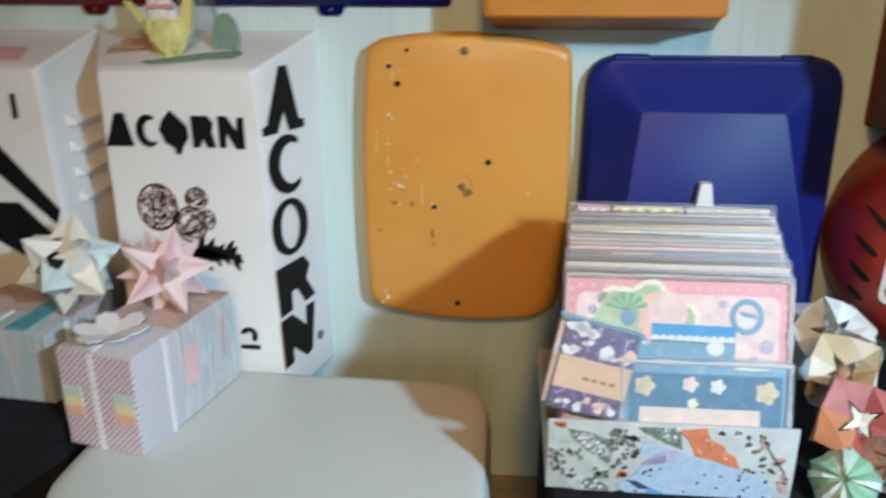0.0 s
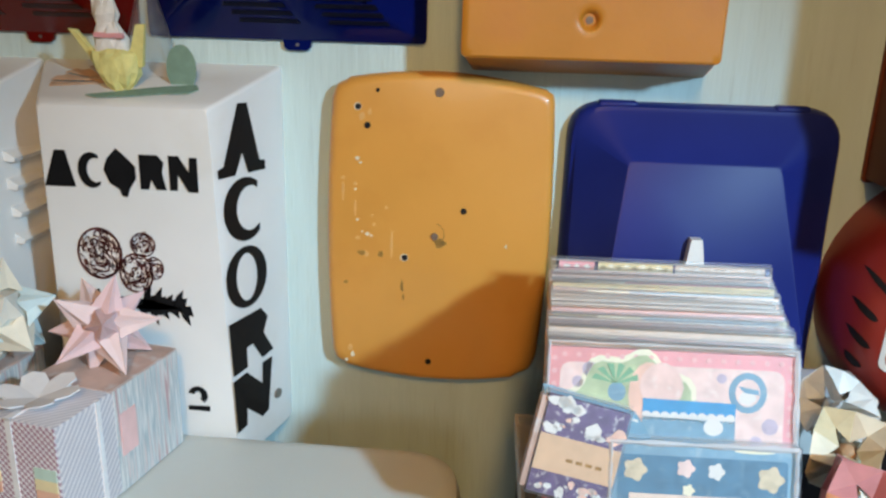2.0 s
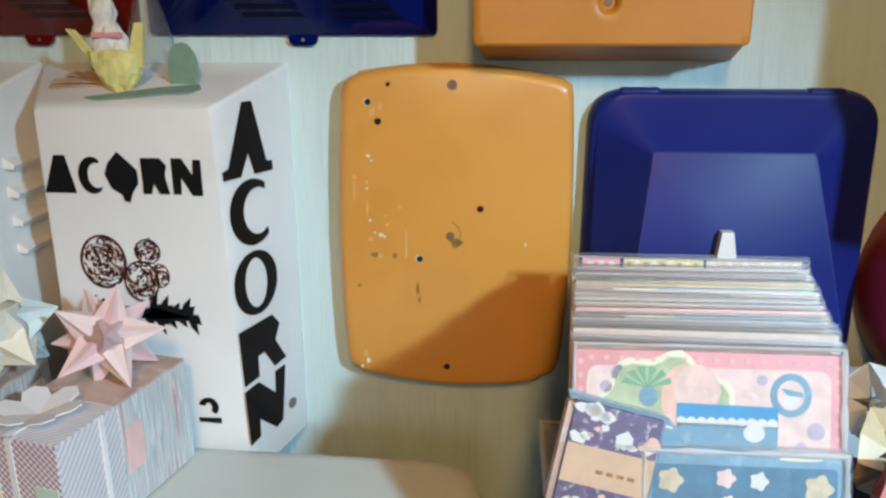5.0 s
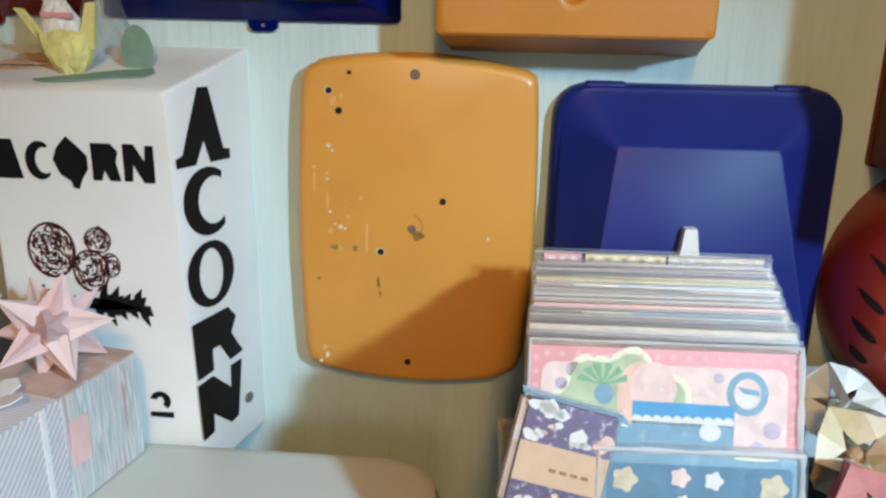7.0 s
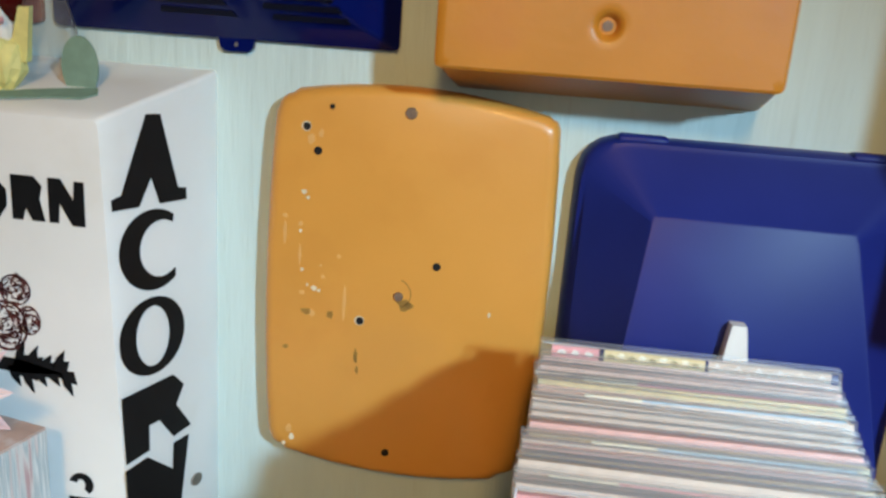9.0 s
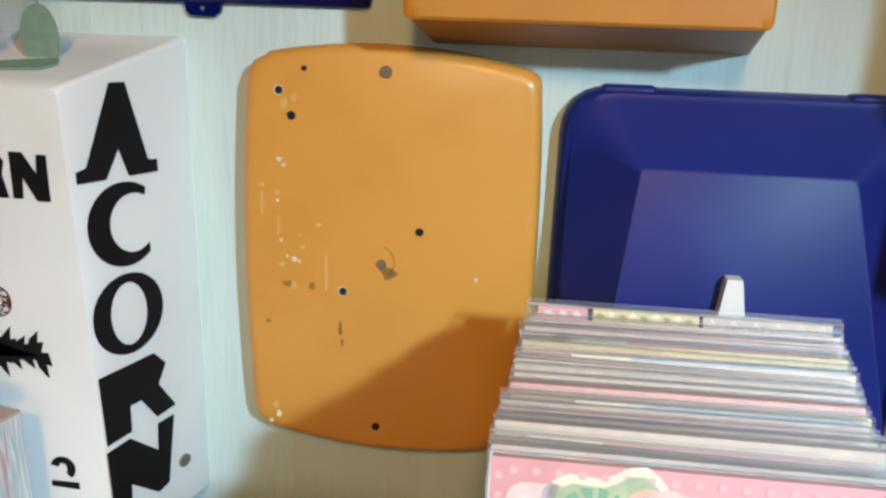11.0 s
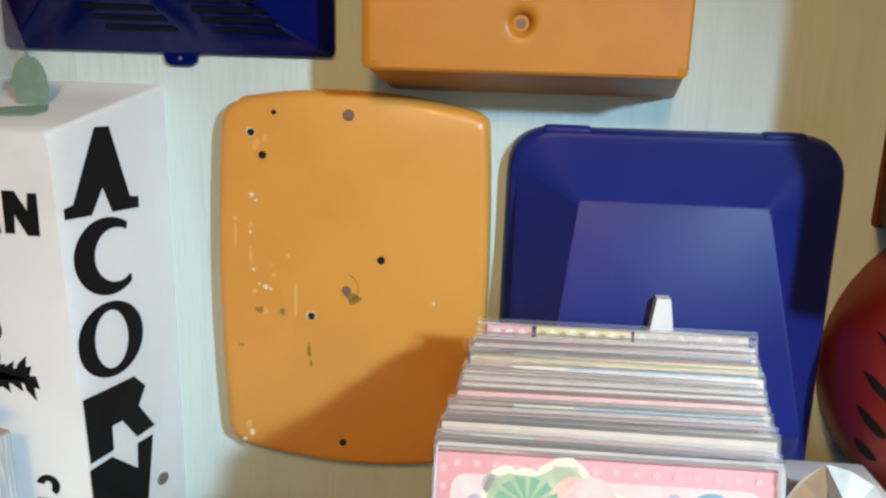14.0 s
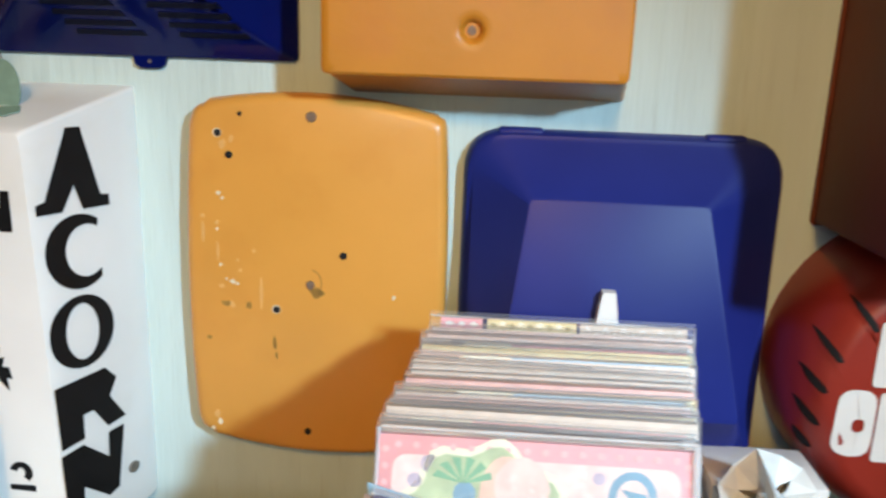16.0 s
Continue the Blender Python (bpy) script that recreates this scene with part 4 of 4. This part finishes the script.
    sheets = [(SAGE, (0, 25, 120, 40, 240, 190, 300, 270, 220, 280, 60, 150, 0, 90)), (SAGE, (90, 330, 200, 290, 330, 360, 350, 398, 150, 398)),
              (WASHI[2], (90, 40, 200, 55, 290, 90, 315, 150, 300, 230, 240, 190, 180, 150, 120, 90)), (WASHI[2], (420, 15, 620, 15, 640, 130, 590, 112, 530, 85, 470, 60)),
              (WASHI[2], (150, 330, 210, 312, 300, 350, 310, 385, 200, 380)), (PATTERN, (440, 60, 480, 55, 530, 90, 500, 110)),
              (WASHI[0], (450, 85, 530, 112, 690, 160, 700, 180, 560, 190, 440, 170)), (WASHI[0], (460, 230, 640, 190, 730, 175, 900, 220, 990, 260, 1085, 320, 1080, 396, 400, 396, 340, 340, 420, 290)),
              (DUSTYW, (450, 220, 540, 140, 620, 132, 640, 182, 560, 210, 480, 226)), (WASHI[3], (470, 222, 520, 176, 560, 160, 570, 205)),
              (WASHI[1], (610, 22, 690, 14, 740, 4, 770, 70, 830, 100, 855, 140, 890, 155, 915, 220, 860, 206, 790, 180, 700, 160, 690, 120, 665, 70)), (NIGHT, (385, 312, 440, 318, 510, 358, 450, 360)),
              (DEEPSKY2, (500, 352, 600, 388, 480, 396))]
    for i, (m, q) in enumerate(sheets):
        part("printed_patch", flat([(x0 + k * q[j], z1 - 0.0006 - k * q[j + 1]) for j in range(0, len(q), 2)], 0.00015 + 0.00005 * i, fp), m, front)

    def spots(name, material, count, rx, rz, size, level=0.0010, long=1.0):
        for j in range(count):
            x, z = rnd.uniform(*rx), rnd.uniform(*rz)
            q = size * rnd.uniform(0.6, 1.4)
            part(name, flat(oval(x0 + k * x, z1 - k * z, k * q * long, k * q, 7, 0.35, j), level, fp), material, front)
    for row in range(6):
        spots("white_dot", PAPER, 7, (120 + 22 * row, 205 + 20 * row), (70 + 20 * row, 84 + 20 * row), 7, long=1.5)
    spots("white_dot", PAPER, 12, (170, 300), (325, 375), 7)
    spots("white_dot", PAPER, 8, (430, 620), (22, 100), 9)
    spots("dark_dot", NIGHT, 22, (430, 1060), (235, 385), 7)
    spots("orange_dot", CREAMP2, 12, (690, 860), (40, 180), 6)
    for cx, cz, n in ((40, 190, 14), (130, 180, 10), (335, 65, 12), (400, 100, 16), (400, 170, 12), (50, 250, 12), (110, 300, 10), (260, 290, 10), (350, 230, 10), (330, 120, 10)):
        spots("dark_floret", WASHI[2], n, (max(8, cx - 34), cx + 34), (cz - 28, cz + 28), 9)
    for cx, cz in ((820, 40), (890, 25), (935, 50), (950, 85), (1000, 45), (985, 130), (1020, 160), (1020, 205), (1065, 230), (950, 225)):
        spots("dark_floret", WASHI[2], 3, (cx - 12, cx + 12), (cz - 10, cz + 10), 8)
    for cx, cz, n in ((1020, 80, 6), (1095, 175, 8), (1135, 270, 9), (1130, 330, 6), (55, 8, 5), (370, 285, 7)):
        spots("rose_floret", ROSE if cx > 500 else WASHI[1], n, (cx - 20, min(1160, cx + 20)), (max(8, cz - 22), cz + 22), 11, 0.0011)
    part("twig_print", flat([(x0 + k * x, z1 - k * z) for x, z in ((1008, 60), (1060, 150), (1120, 230), (1145, 320), (1150, 320), (1126, 228), (1066, 148), (1013, 58))], 0.0009, fp), WASHI[2], front)


LEAN = Matrix.Rotation(radians(-17), 4, "X")
EDGE = [paper("pack_paper", c, 0.12, 90) for c in ((0.76, 0.62, 0.53), (0.78, 0.46, 0.42), (0.70, 0.58, 0.48), (0.52, 0.54, 0.54), (0.70, 0.58, 0.32), (0.80, 0.58, 0.50), (0.62, 0.52, 0.44))]
PINKCARD = paper("pink_card", (0.78, 0.36, 0.38), 0.12, 30)
BLUSH = paper("blush_card", (0.82, 0.62, 0.58), 0.14, 90, (0.84, 0.76, 0.70), 0.7)
GREENP = paper("green_print", (0.46, 0.54, 0.34), 0.25, 80)
SKY = paper("sky_blue_print", (0.20, 0.36, 0.48), 0.15, 70, (0.40, 0.49, 0.54), 0.6)
DEEPSKY = paper("deep_sky_print", (0.06, 0.32, 0.60), 0.12, 70)
DEEPSKY3 = paper("pale_sky_print", (0.40, 0.55, 0.66), 0.12, 70)
CREAMP = paper("cream_print", (0.82, 0.78, 0.60), 0.1, 80)
OLIVE = paper("olive_print", (0.36, 0.30, 0.12), 0.2, 80)
PEACH = paper("peach_print", (0.80, 0.52, 0.42), 0.15, 80)
PURPLE = paper("purple_floral_paper", (0.13, 0.09, 0.20), 0.3, 120, (0.75, 0.72, 0.72), 0.8)
KRAFT = paper("kraft_label", (0.66, 0.44, 0.28), 0.1, 80)
DUSTY = paper("dusty_violet_print", (0.52, 0.44, 0.54), 0.2, 100)


PAD = {}


def pack(cx, ytop, ztop, w, h, thick, ink, label, lean=17, roll=0, head=0.006, film=True):
    """A pad of paper in a clear sleeve, leaning back; its top front edge is at the given place."""
    t = thing("paper_pack", (cx, ytop, ztop), label, "paper pack", "paper packs in the box")
    PAD[t.name] = part("paper", box((cx - w / 2, ytop, ztop - h), (cx + w / 2, ytop + thick, ztop - head), 0.0005), ink, t)
    if film:
        e = 0.0009
        bm = box((cx - w / 2 - e, ytop - 0.0020, ztop - h - 0.001), (cx + w / 2 + e, ytop + thick + 0.0012, ztop), 0.0004, 1)
        ob = part("sleeve", bm, FILM, t, "clear plastic sleeve")
        ob.visible_shadow = True
        part("sleeve_seam", box((cx - w / 2 - e, ytop + thick * 0.3, ztop), (cx + w / 2 + e, ytop + thick * 0.3 + 0.0004, ztop + 0.0022)), FILM, t)
    t.rotation_euler = (radians(-lean), radians(roll), 0)
    return t


def plate(t, pts, level, m, name="print", at=None, thick=0.0001):
    c = ORIGIN[t.name]
    return part(name, flat(pts, thick, lambda u, v, q: (c.x + u, c.y - 0.0001 - 0.00012 * level - q, c.z + v)), m, PAD[t.name])


def crease(t, u0, v0, u1, v1, width, seed):
    """A wavy fold of the sleeve along a line of its face; its milky white paints the glint."""
    rnd = random.Random(seed)
    c, n = ORIGIN[t.name], 14
    d = Vector((u1 - u0, v1 - v0))
    q = Vector((-d.y, d.x)).normalized()
    loops = []
    for k in range(n + 1):
        p = Vector((u0, v0)) + d * (k / n)
        w = width * rnd.uniform(0.45, 1.0)
        h = 0.0006 + 0.0011 * rnd.random()
        a, b = p - q * w * 0.5, p + q * w * 0.5
        loops.append([(c.x + a.x, c.y - 0.0021, c.z + a.y), (c.x + p.x, c.y - 0.0021 - h, c.z + p.y), (c.x + b.x, c.y - 0.0021, c.z + b.y), (c.x + p.x, c.y - 0.0020, c.z + p.y)])
    part("sleeve_fold", loft(loops), GLINT_FILM, t, "creased edge of the clear sleeve with painted white glints")


def packs():
    rnd = random.Random(21)
    y, i = 0.607, 0
    while y < 0.752:
        f = (y - 0.600) / 0.156
        th = rnd.choice((0.0035, 0.0045, 0.0055, 0.0070, 0.0085, 0.0100))
        w = 0.151 + 0.019 * f + rnd.uniform(-0.002, 0.002)
        cx = 0.1805 + 0.0225 * f + rnd.uniform(-0.002, 0.002)
        t = pack(cx, y, 1.2668 + rnd.uniform(-0.0022, 0.0012), w, 0.1475, th, EDGE[rnd.choice((0, 1, 5, 2, 0, 5, 6, 4))], "sleeved pad of pastel folding paper", 17, rnd.uniform(-0.5, 0.5), rnd.uniform(0.0010, 0.0045))
        if i in (1, 6, 12, 15):
            c, half = ORIGIN[t.name], w / 2 - 0.004
            u0 = rnd.uniform(-half, 0)
            for u1, u2, m in ((u0, u0 + 0.030, CREAMP), (u0 + 0.030, half, (DEEPSKY3, PINKCARD)[i % 2])):
                part("edge_print", box((c.x + u1, c.y + 0.0004, c.z - 0.006), (c.x + u2, c.y + th * 0.5, c.z - 0.0009)), m, PAD[t.name], "printed header strip")
        y, i = y + th + rnd.uniform(0.0014, 0.0020), i + 1
    # the pad with the pink cover
    t = pack(0.1805, 0.600, 1.2675, 0.151, 0.1475, 0.006, PINKCARD, "pink printed pad of folding paper in a sleeve", 17, 0, 0.005)
    plate(t, rquad([(-0.068, -0.140), (0.068, -0.140), (0.068, -0.014), (-0.068, -0.014)], 0.008), 0, BLUSH)
    bm = bmesh.new()
    ct = ORIGIN[t.name]
    for k in range(17):
        for u, v in ((-0.0656 + 0.00875 * k, -0.0095), (-0.0715, -0.012 - 0.008 * k), (0.0715, -0.012 - 0.008 * k)):
            if abs(u) < 0.073 and v > -0.142:
                flat(oval(u, v, 0.0017, 0.0017, 8), 0.0001, lambda a2, b2, q: (ct.x + a2, ct.y - 0.0003 - q, ct.z + b2), bm)
    part("dot_print", bm, paper("pale_dot_print", (0.80, 0.46, 0.47)), PAD[t.name])
    sc = []
    for k in range(26):
        a = math.pi * k / 25
        sc.append((-0.024 + 0.042 * math.cos(a) * (1 + 0.07 * math.cos(9 * a)), -0.058 + 0.048 * math.sin(a) * (1 + 0.06 * math.cos(9 * a))))
    plate(t, [(-0.024 + (u + 0.024) * 1.08, -0.058 + (v + 0.058) * 1.08) for u, v in sc], 1, CREAMP)
    plate(t, sc, 2, GREENP)
    plate(t, oval(-0.014, -0.032, 0.012, 0.020, 18), 3, PEACH)
    plate(t, oval(-0.006, -0.027, 0.013, 0.015, 18, 0.05), 4, paper("pale_peach_print", (0.80, 0.58, 0.53), 0.15, 90, (0.84, 0.74, 0.70), 0.6))
    plate(t, oval(-0.033, -0.031, 0.0055, 0.006, 12), 3, SKY)
    for k in range(6):
        a = radians(20 + 28 * k)
        plate(t, [(-0.034, -0.026), (-0.034 + 0.014 * math.cos(a - 0.15), -0.026 + 0.012 * math.sin(a - 0.15)), (-0.034 + 0.015 * math.cos(a + 0.15), -0.026 + 0.013 * math.sin(a + 0.15))], 4 + k % 2, paper("leaf_green_print", (0.20, 0.42, 0.26)))
    for x, z, r in ((-0.057, -0.026, 0.0035), (-0.050, -0.018, 0.0045), (0.060, -0.048, 0.005), (0.030, -0.020, 0.003), (0.052, -0.058, 0.004)):
        plate(t, oval(x, z, r, r, 14), 1, DUSTY)
    plate(t, oval(0.046, -0.028, 0.0115, 0.0125, 20), 1, SKY)
    plate(t, oval(0.046, -0.028, 0.0075, 0.0085, 18), 2, BLUSH)
    plate(t, oval(0.046, -0.031, 0.0050, 0.0040, 14, 0.2), 3, PAPER)
    plate(t, [(0.040, -0.024), (0.052, -0.026), (0.053, -0.029), (0.044, -0.028)], 4, SKY)
    plate(t, [(-0.017, -0.034), (0.039, -0.035), (0.039, -0.068), (-0.017, -0.068)], 6, DEEPSKY)
    for k in range(10):
        plate(t, oval(-0.0145 + 0.0056 * k, -0.0445, 0.0031, 0.003, 9), 7, PAPER)
    plate(t, [(-0.017, -0.045), (0.039, -0.046), (0.039, -0.068), (-0.017, -0.068)], 7, SKY)
    plate(t, oval(0.026, -0.050, 0.006, 0.005, 14), 8, PAPER)
    crease(t, 0.0745, -0.002, 0.0755, -0.100, 0.0045, 1)
    crease(t, -0.0752, -0.002, -0.0755, -0.080, 0.0022, 2)
    crease(t, -0.075, -0.0015, 0.075, -0.0015, 0.0022, 3)
    # header of the rearmost pad
    b = pack(0.2040, 0.7560, 1.2700, 0.173, 0.1475, 0.003, EDGE[0], "sleeved pad with printed header strip", 17, 0, 0.011)
    plate(b, [(-0.080, -0.0015), (-0.052, -0.0015), (-0.052, -0.0095), (-0.080, -0.0095)], 1, PINKCARD, "header_print")
    plate(b, [(-0.049, -0.0015), (0.010, -0.0015), (0.010, -0.0095), (-0.049, -0.0095)], 1, EDGE[4], "header_print")
    for k in range(9):
        plate(b, oval(-0.045 + 0.0062 * k, -0.0055 + 0.0012 * (k % 2), 0.0022, 0.0016, 9, 0.3, k), 2, (OLIVE, CREAMP)[k % 2], "header_mark")
    for k in range(3):
        plate(b, oval(-0.074 + 0.008 * k, -0.0055, 0.0025, 0.0016, 9, 0.3, k), 2, PAPER, "header_mark")
    plate(b, [(0.012, -0.0015), (0.082, -0.0015), (0.082, -0.0100), (0.012, -0.0100)], 1, EDGE[6], "header_print")
    for k in range(11):
        u, v = 0.014 + 0.0060 * k, -0.0062 + 0.0016 * (-1) ** k
        plate(b, [(u, v - 0.0028), (u + 0.0028, v + 0.0022), (u + 0.0060, v - 0.0022), (u + 0.0045, v - 0.0026), (u + 0.0028, v + 0.0004), (u + 0.0012, v - 0.0030)], 2, PAPER, "header_mark")
    crease(b, -0.086, -0.001, 0.087, -0.001, 0.0018, 7)
    crease(b, 0.0862, -0.001, 0.0862, -0.030, 0.0020, 8)
    # the small pads at the front
    p = pack(0.131, 0.577, 1.2385, 0.050, 0.062, 0.010, PURPLE, "small purple floral paper pad with kraft label", 17, 13, 0.003)
    plate(p, [(-0.025, -0.026), (0.025, -0.026), (0.025, -0.048), (-0.025, -0.048)], 2, KRAFT, "label")
    for k in range(4):
        plate(p, [(-0.006 + 0.006 * k, -0.038), (-0.002 + 0.006 * k, -0.038), (-0.002 + 0.006 * k, -0.040), (-0.006 + 0.006 * k, -0.040)], 3, SMEAR, "label_bar")
    part("backing", box((0.131 - 0.0292, 0.5785, 1.1780), (0.131 - 0.0258, 0.5880, 1.2340), 0.0004), SALMON, p, "brown card backing")
    rr = random.Random(8)
    for k in range(34):
        z = rr.choice((rr.uniform(-0.024, -0.005), rr.uniform(-0.060, -0.050)))
        x = rr.uniform(-0.022, 0.022)
        s = rr.uniform(0.0012, 0.0042) * (1.3 if z > -0.026 else 0.8)
        plate(p, oval(x, z, s, s * rr.uniform(0.5, 1), 9, 0.35, k), 2, PAPER if k % 4 else PEACH)
    q = pack(0.1985, 0.573, 1.2160, 0.113, 0.050, 0.012, SKY, "small blue printed paper pad in a sleeve", 17, 0, 0.003)
    # The paler rim left round this panel stands for glare on the sleeve.
    plate(q, rquad([(-0.050, -0.049), (0.050, -0.049), (0.050, -0.009), (-0.050, -0.009)], 0.003), 0, paper("mid_blue_print", (0.09, 0.22, 0.34), 0.2, 90, (0.20, 0.32, 0.40), 0.6))
    for x, z, r, m in ((-0.040, -0.018, 0.0075, CREAMP2), (0.040, -0.020, 0.0085, CREAMP2), (-0.010, -0.016, 0.0058, BLUSH), (0.008, -0.017, 0.0055, PAPER), (-0.008, -0.029, 0.004, CREAMP)):
        plate(q, [(x + r * (0.86 + 0.14 * math.cos(5 * k * math.pi / 12)) * math.cos(k * math.pi / 12), z + r * (0.86 + 0.14 * math.cos(5 * k * math.pi / 12)) * math.sin(k * math.pi / 12)) for k in range(24)], 2, m)
    plate(q, [(-0.043, -0.032), (0.036, -0.032), (0.036, -0.049), (-0.043, -0.049)], 3, EDGE[0], "label")
    for k in range(8):
        plate(q, oval(-0.036 + 0.010 * k, -0.041 - 0.003 * (k % 2), 0.004, 0.003, 9, 0.2, k), 4, BLUSH)
    plate(q, oval(0.030, -0.004, 0.012, 0.0012, 12), 3, CREAMP)
    crease(q, -0.056, -0.0015, 0.056, -0.0015, 0.0040, 4)
    crease(q, -0.0550, -0.002, -0.0550, -0.050, 0.0030, 5)
    crease(q, 0.0545, -0.002, 0.0545, -0.050, 0.0040, 6)
    # the loose sheet tucked in behind the small pads
    s = thing("paper_sheet", (0.128, 0.584, 1.235), "folded blue printed sheet with white edge", "paper")
    part("sheet", flat([(-0.026, 0.008), (0.030, -0.006), (0.040, -0.020), (0.040, -0.060), (-0.014, -0.060)], 0.0006, lambda u, v, k: (0.128 + u, 0.5840 - k + 0.3 * v, 1.2355 + v)), SKY, s)
    part("edge", flat([(-0.024, 0.0040), (0.032, -0.0108), (0.032, -0.0118), (-0.023, 0.0024)], 0.0006, lambda u, v, k: (0.128 + u, 0.5833 - k + 0.3 * v, 1.2355 + v)), PAPER, s)


packs()
pack_box()


# ---- paper ornament on the white box ----
DOLLW = paper("doll_white_paper", (0.78, 0.76, 0.72), 0.15, 120)
DOLLY = paper("doll_yellow_paper", (0.74, 0.68, 0.26), 0.15, 120)
LEAFG = paper("leaf_green_paper", (0.20, 0.31, 0.24), 0.15, 100)
FAN = paper("tan_fan_paper", (0.60, 0.40, 0.26), 0.25, 120)


def top_z(y):
    return 1.380 + (y - 0.7555) / (WY - 0.7555) * 0.026


def paper_doll():
    bm = bmesh.new()
    cx, cy, cz = -0.237, 0.787, top_z(0.787) - 0.001
    prof = [(0.000, 0.007, 1), (0.006, 0.013, 1), (0.014, 0.018, 1), (0.024, 0.020, 1), (0.030, 0.019, 1), (0.032, 0.014, 0), (0.040, 0.0135, 0), (0.047, 0.0115, 0), (0.053, 0.0085, 0), (0.059, 0.0105, 0), (0.066, 0.0100, 0), (0.072, 0.0075, 0), (0.080, 0.0090, 0), (0.088, 0.0060, 0), (0.090, 0.002, 0)]
    n = 18
    rows = [[bm.verts.new((cx + r * math.cos(2 * math.pi * k / n) - 0.14 * h, cy + 0.55 * r * math.sin(2 * math.pi * k / n), cz + h)) for k in range(n)] for h, r, _ in prof]
    for i, (a, b) in enumerate(zip(rows, rows[1:])):
        for k in range(n):
            bm.faces.new((a[k], a[(k + 1) % n], b[(k + 1) % n], b[k])).material_index = prof[i][2]
    bm.faces.new(rows[0][::-1]).material_index = 1
    bm.faces.new(rows[-1])
    arm = [((-0.016, 0.020), (-0.036, 0.047), 0.004), ((0.013, 0.020), (0.021, 0.052), 0.006)]
    for (u0, v0), (u1, v1), w in arm:
        f0 = len(bm.faces)
        loft([[(cx + u0 - w, cy - 0.002, cz + v0), (cx + u0 + w, cy - 0.002, cz + v0), (cx + u0 + w, cy + 0.003, cz + v0), (cx + u0 - w, cy + 0.003, cz + v0)],
              [(cx + u1 - w * 0.6, cy - 0.004, cz + v1), (cx + u1 + w * 0.6, cy - 0.004, cz + v1), (cx + u1 + w * 0.6, cy + 0.001, cz + v1), (cx + u1 - w * 0.6, cy + 0.001, cz + v1)]], bm=bm)
        bm.faces.ensure_lookup_table()
        for f in bm.faces[f0:]:
            f.material_index = 1
    f0 = len(bm.faces)
    box((cx - 0.016, cy - 0.0095, cz + 0.041), (cx + 0.008, cy - 0.004, cz + 0.046), bm=bm)
    bm.faces.ensure_lookup_table()
    for f in bm.faces[f0:]:
        f.material_index = 2
    rnd = random.Random(12)
    for v in bm.verts:
        v.co += Vector((rnd.uniform(-1, 1), rnd.uniform(-1, 1), rnd.uniform(-1, 1))) * 0.0013
    ob = finish("paper_doll", bm, [DOLLW, DOLLY, PINKCARD], False)
    tagged(ob, "plain white and yellow folded paper doll", "paper doll")


paper_doll()


def paper_leaf():
    t = thing("paper_leaf", (-0.215, 0.785, 1.387), "dark green cut paper leaf on the white box", "paper leaf")
    pl = lambda u, v, k: (-0.215 + u, 0.790 + v, top_z(0.790 + v) + 0.0006 + k)
    part("flat_leaf", flat([(-0.045, -0.020), (-0.020, -0.010), (0.000, -0.002), (0.018, 0.004), (0.036, 0.008), (0.041, -0.002), (0.035, -0.011), (0.015, -0.013), (-0.010, -0.020), (-0.035, -0.024)], 0.0008, pl), LEAFG, t)
    part("standing_leaf", loft([[(u * 1.0 - 0.192, y, v + 1.405) for u, v in oval(0, 0, 0.0125, 0.0195, 20)] for y in (0.800, 0.8012)]), LEAFG, t)
    f = thing("paper_fan", (-0.275, 0.80, 1.390), "pleated tan paper fan lying on the box", "paper fan")
    for k in range(7):
        a0, a1 = radians(105 + 13 * k), radians(105 + 13 * (k + 1))
        pl2 = lambda u, v, q, k=k: (-0.250 + u, 0.797 + v * 0.8, top_z(0.797 + v * 0.8) + 0.0008 + q + (0.002 if k % 2 else 0))
        part("pleat", flat([(0, 0), (0.050 * math.cos(a0), 0.050 * math.sin(a0)), (0.050 * math.cos(a1), 0.050 * math.sin(a1))], 0.0006, pl2), FAN, f)
    g = thing("clear_cone", (-0.222, 0.815, 1.395), "upright pale clear plastic cone behind the doll", "cone")
    bm = bmesh.new()
    bmesh.ops.create_cone(bm, cap_ends=False, segments=24, radius1=0.026, radius2=0.004, depth=0.080, matrix=Matrix.Translation((-0.226, 0.822, top_z(0.822) + 0.040)))
    part("shell", bm, FILM, g)


paper_leaf()
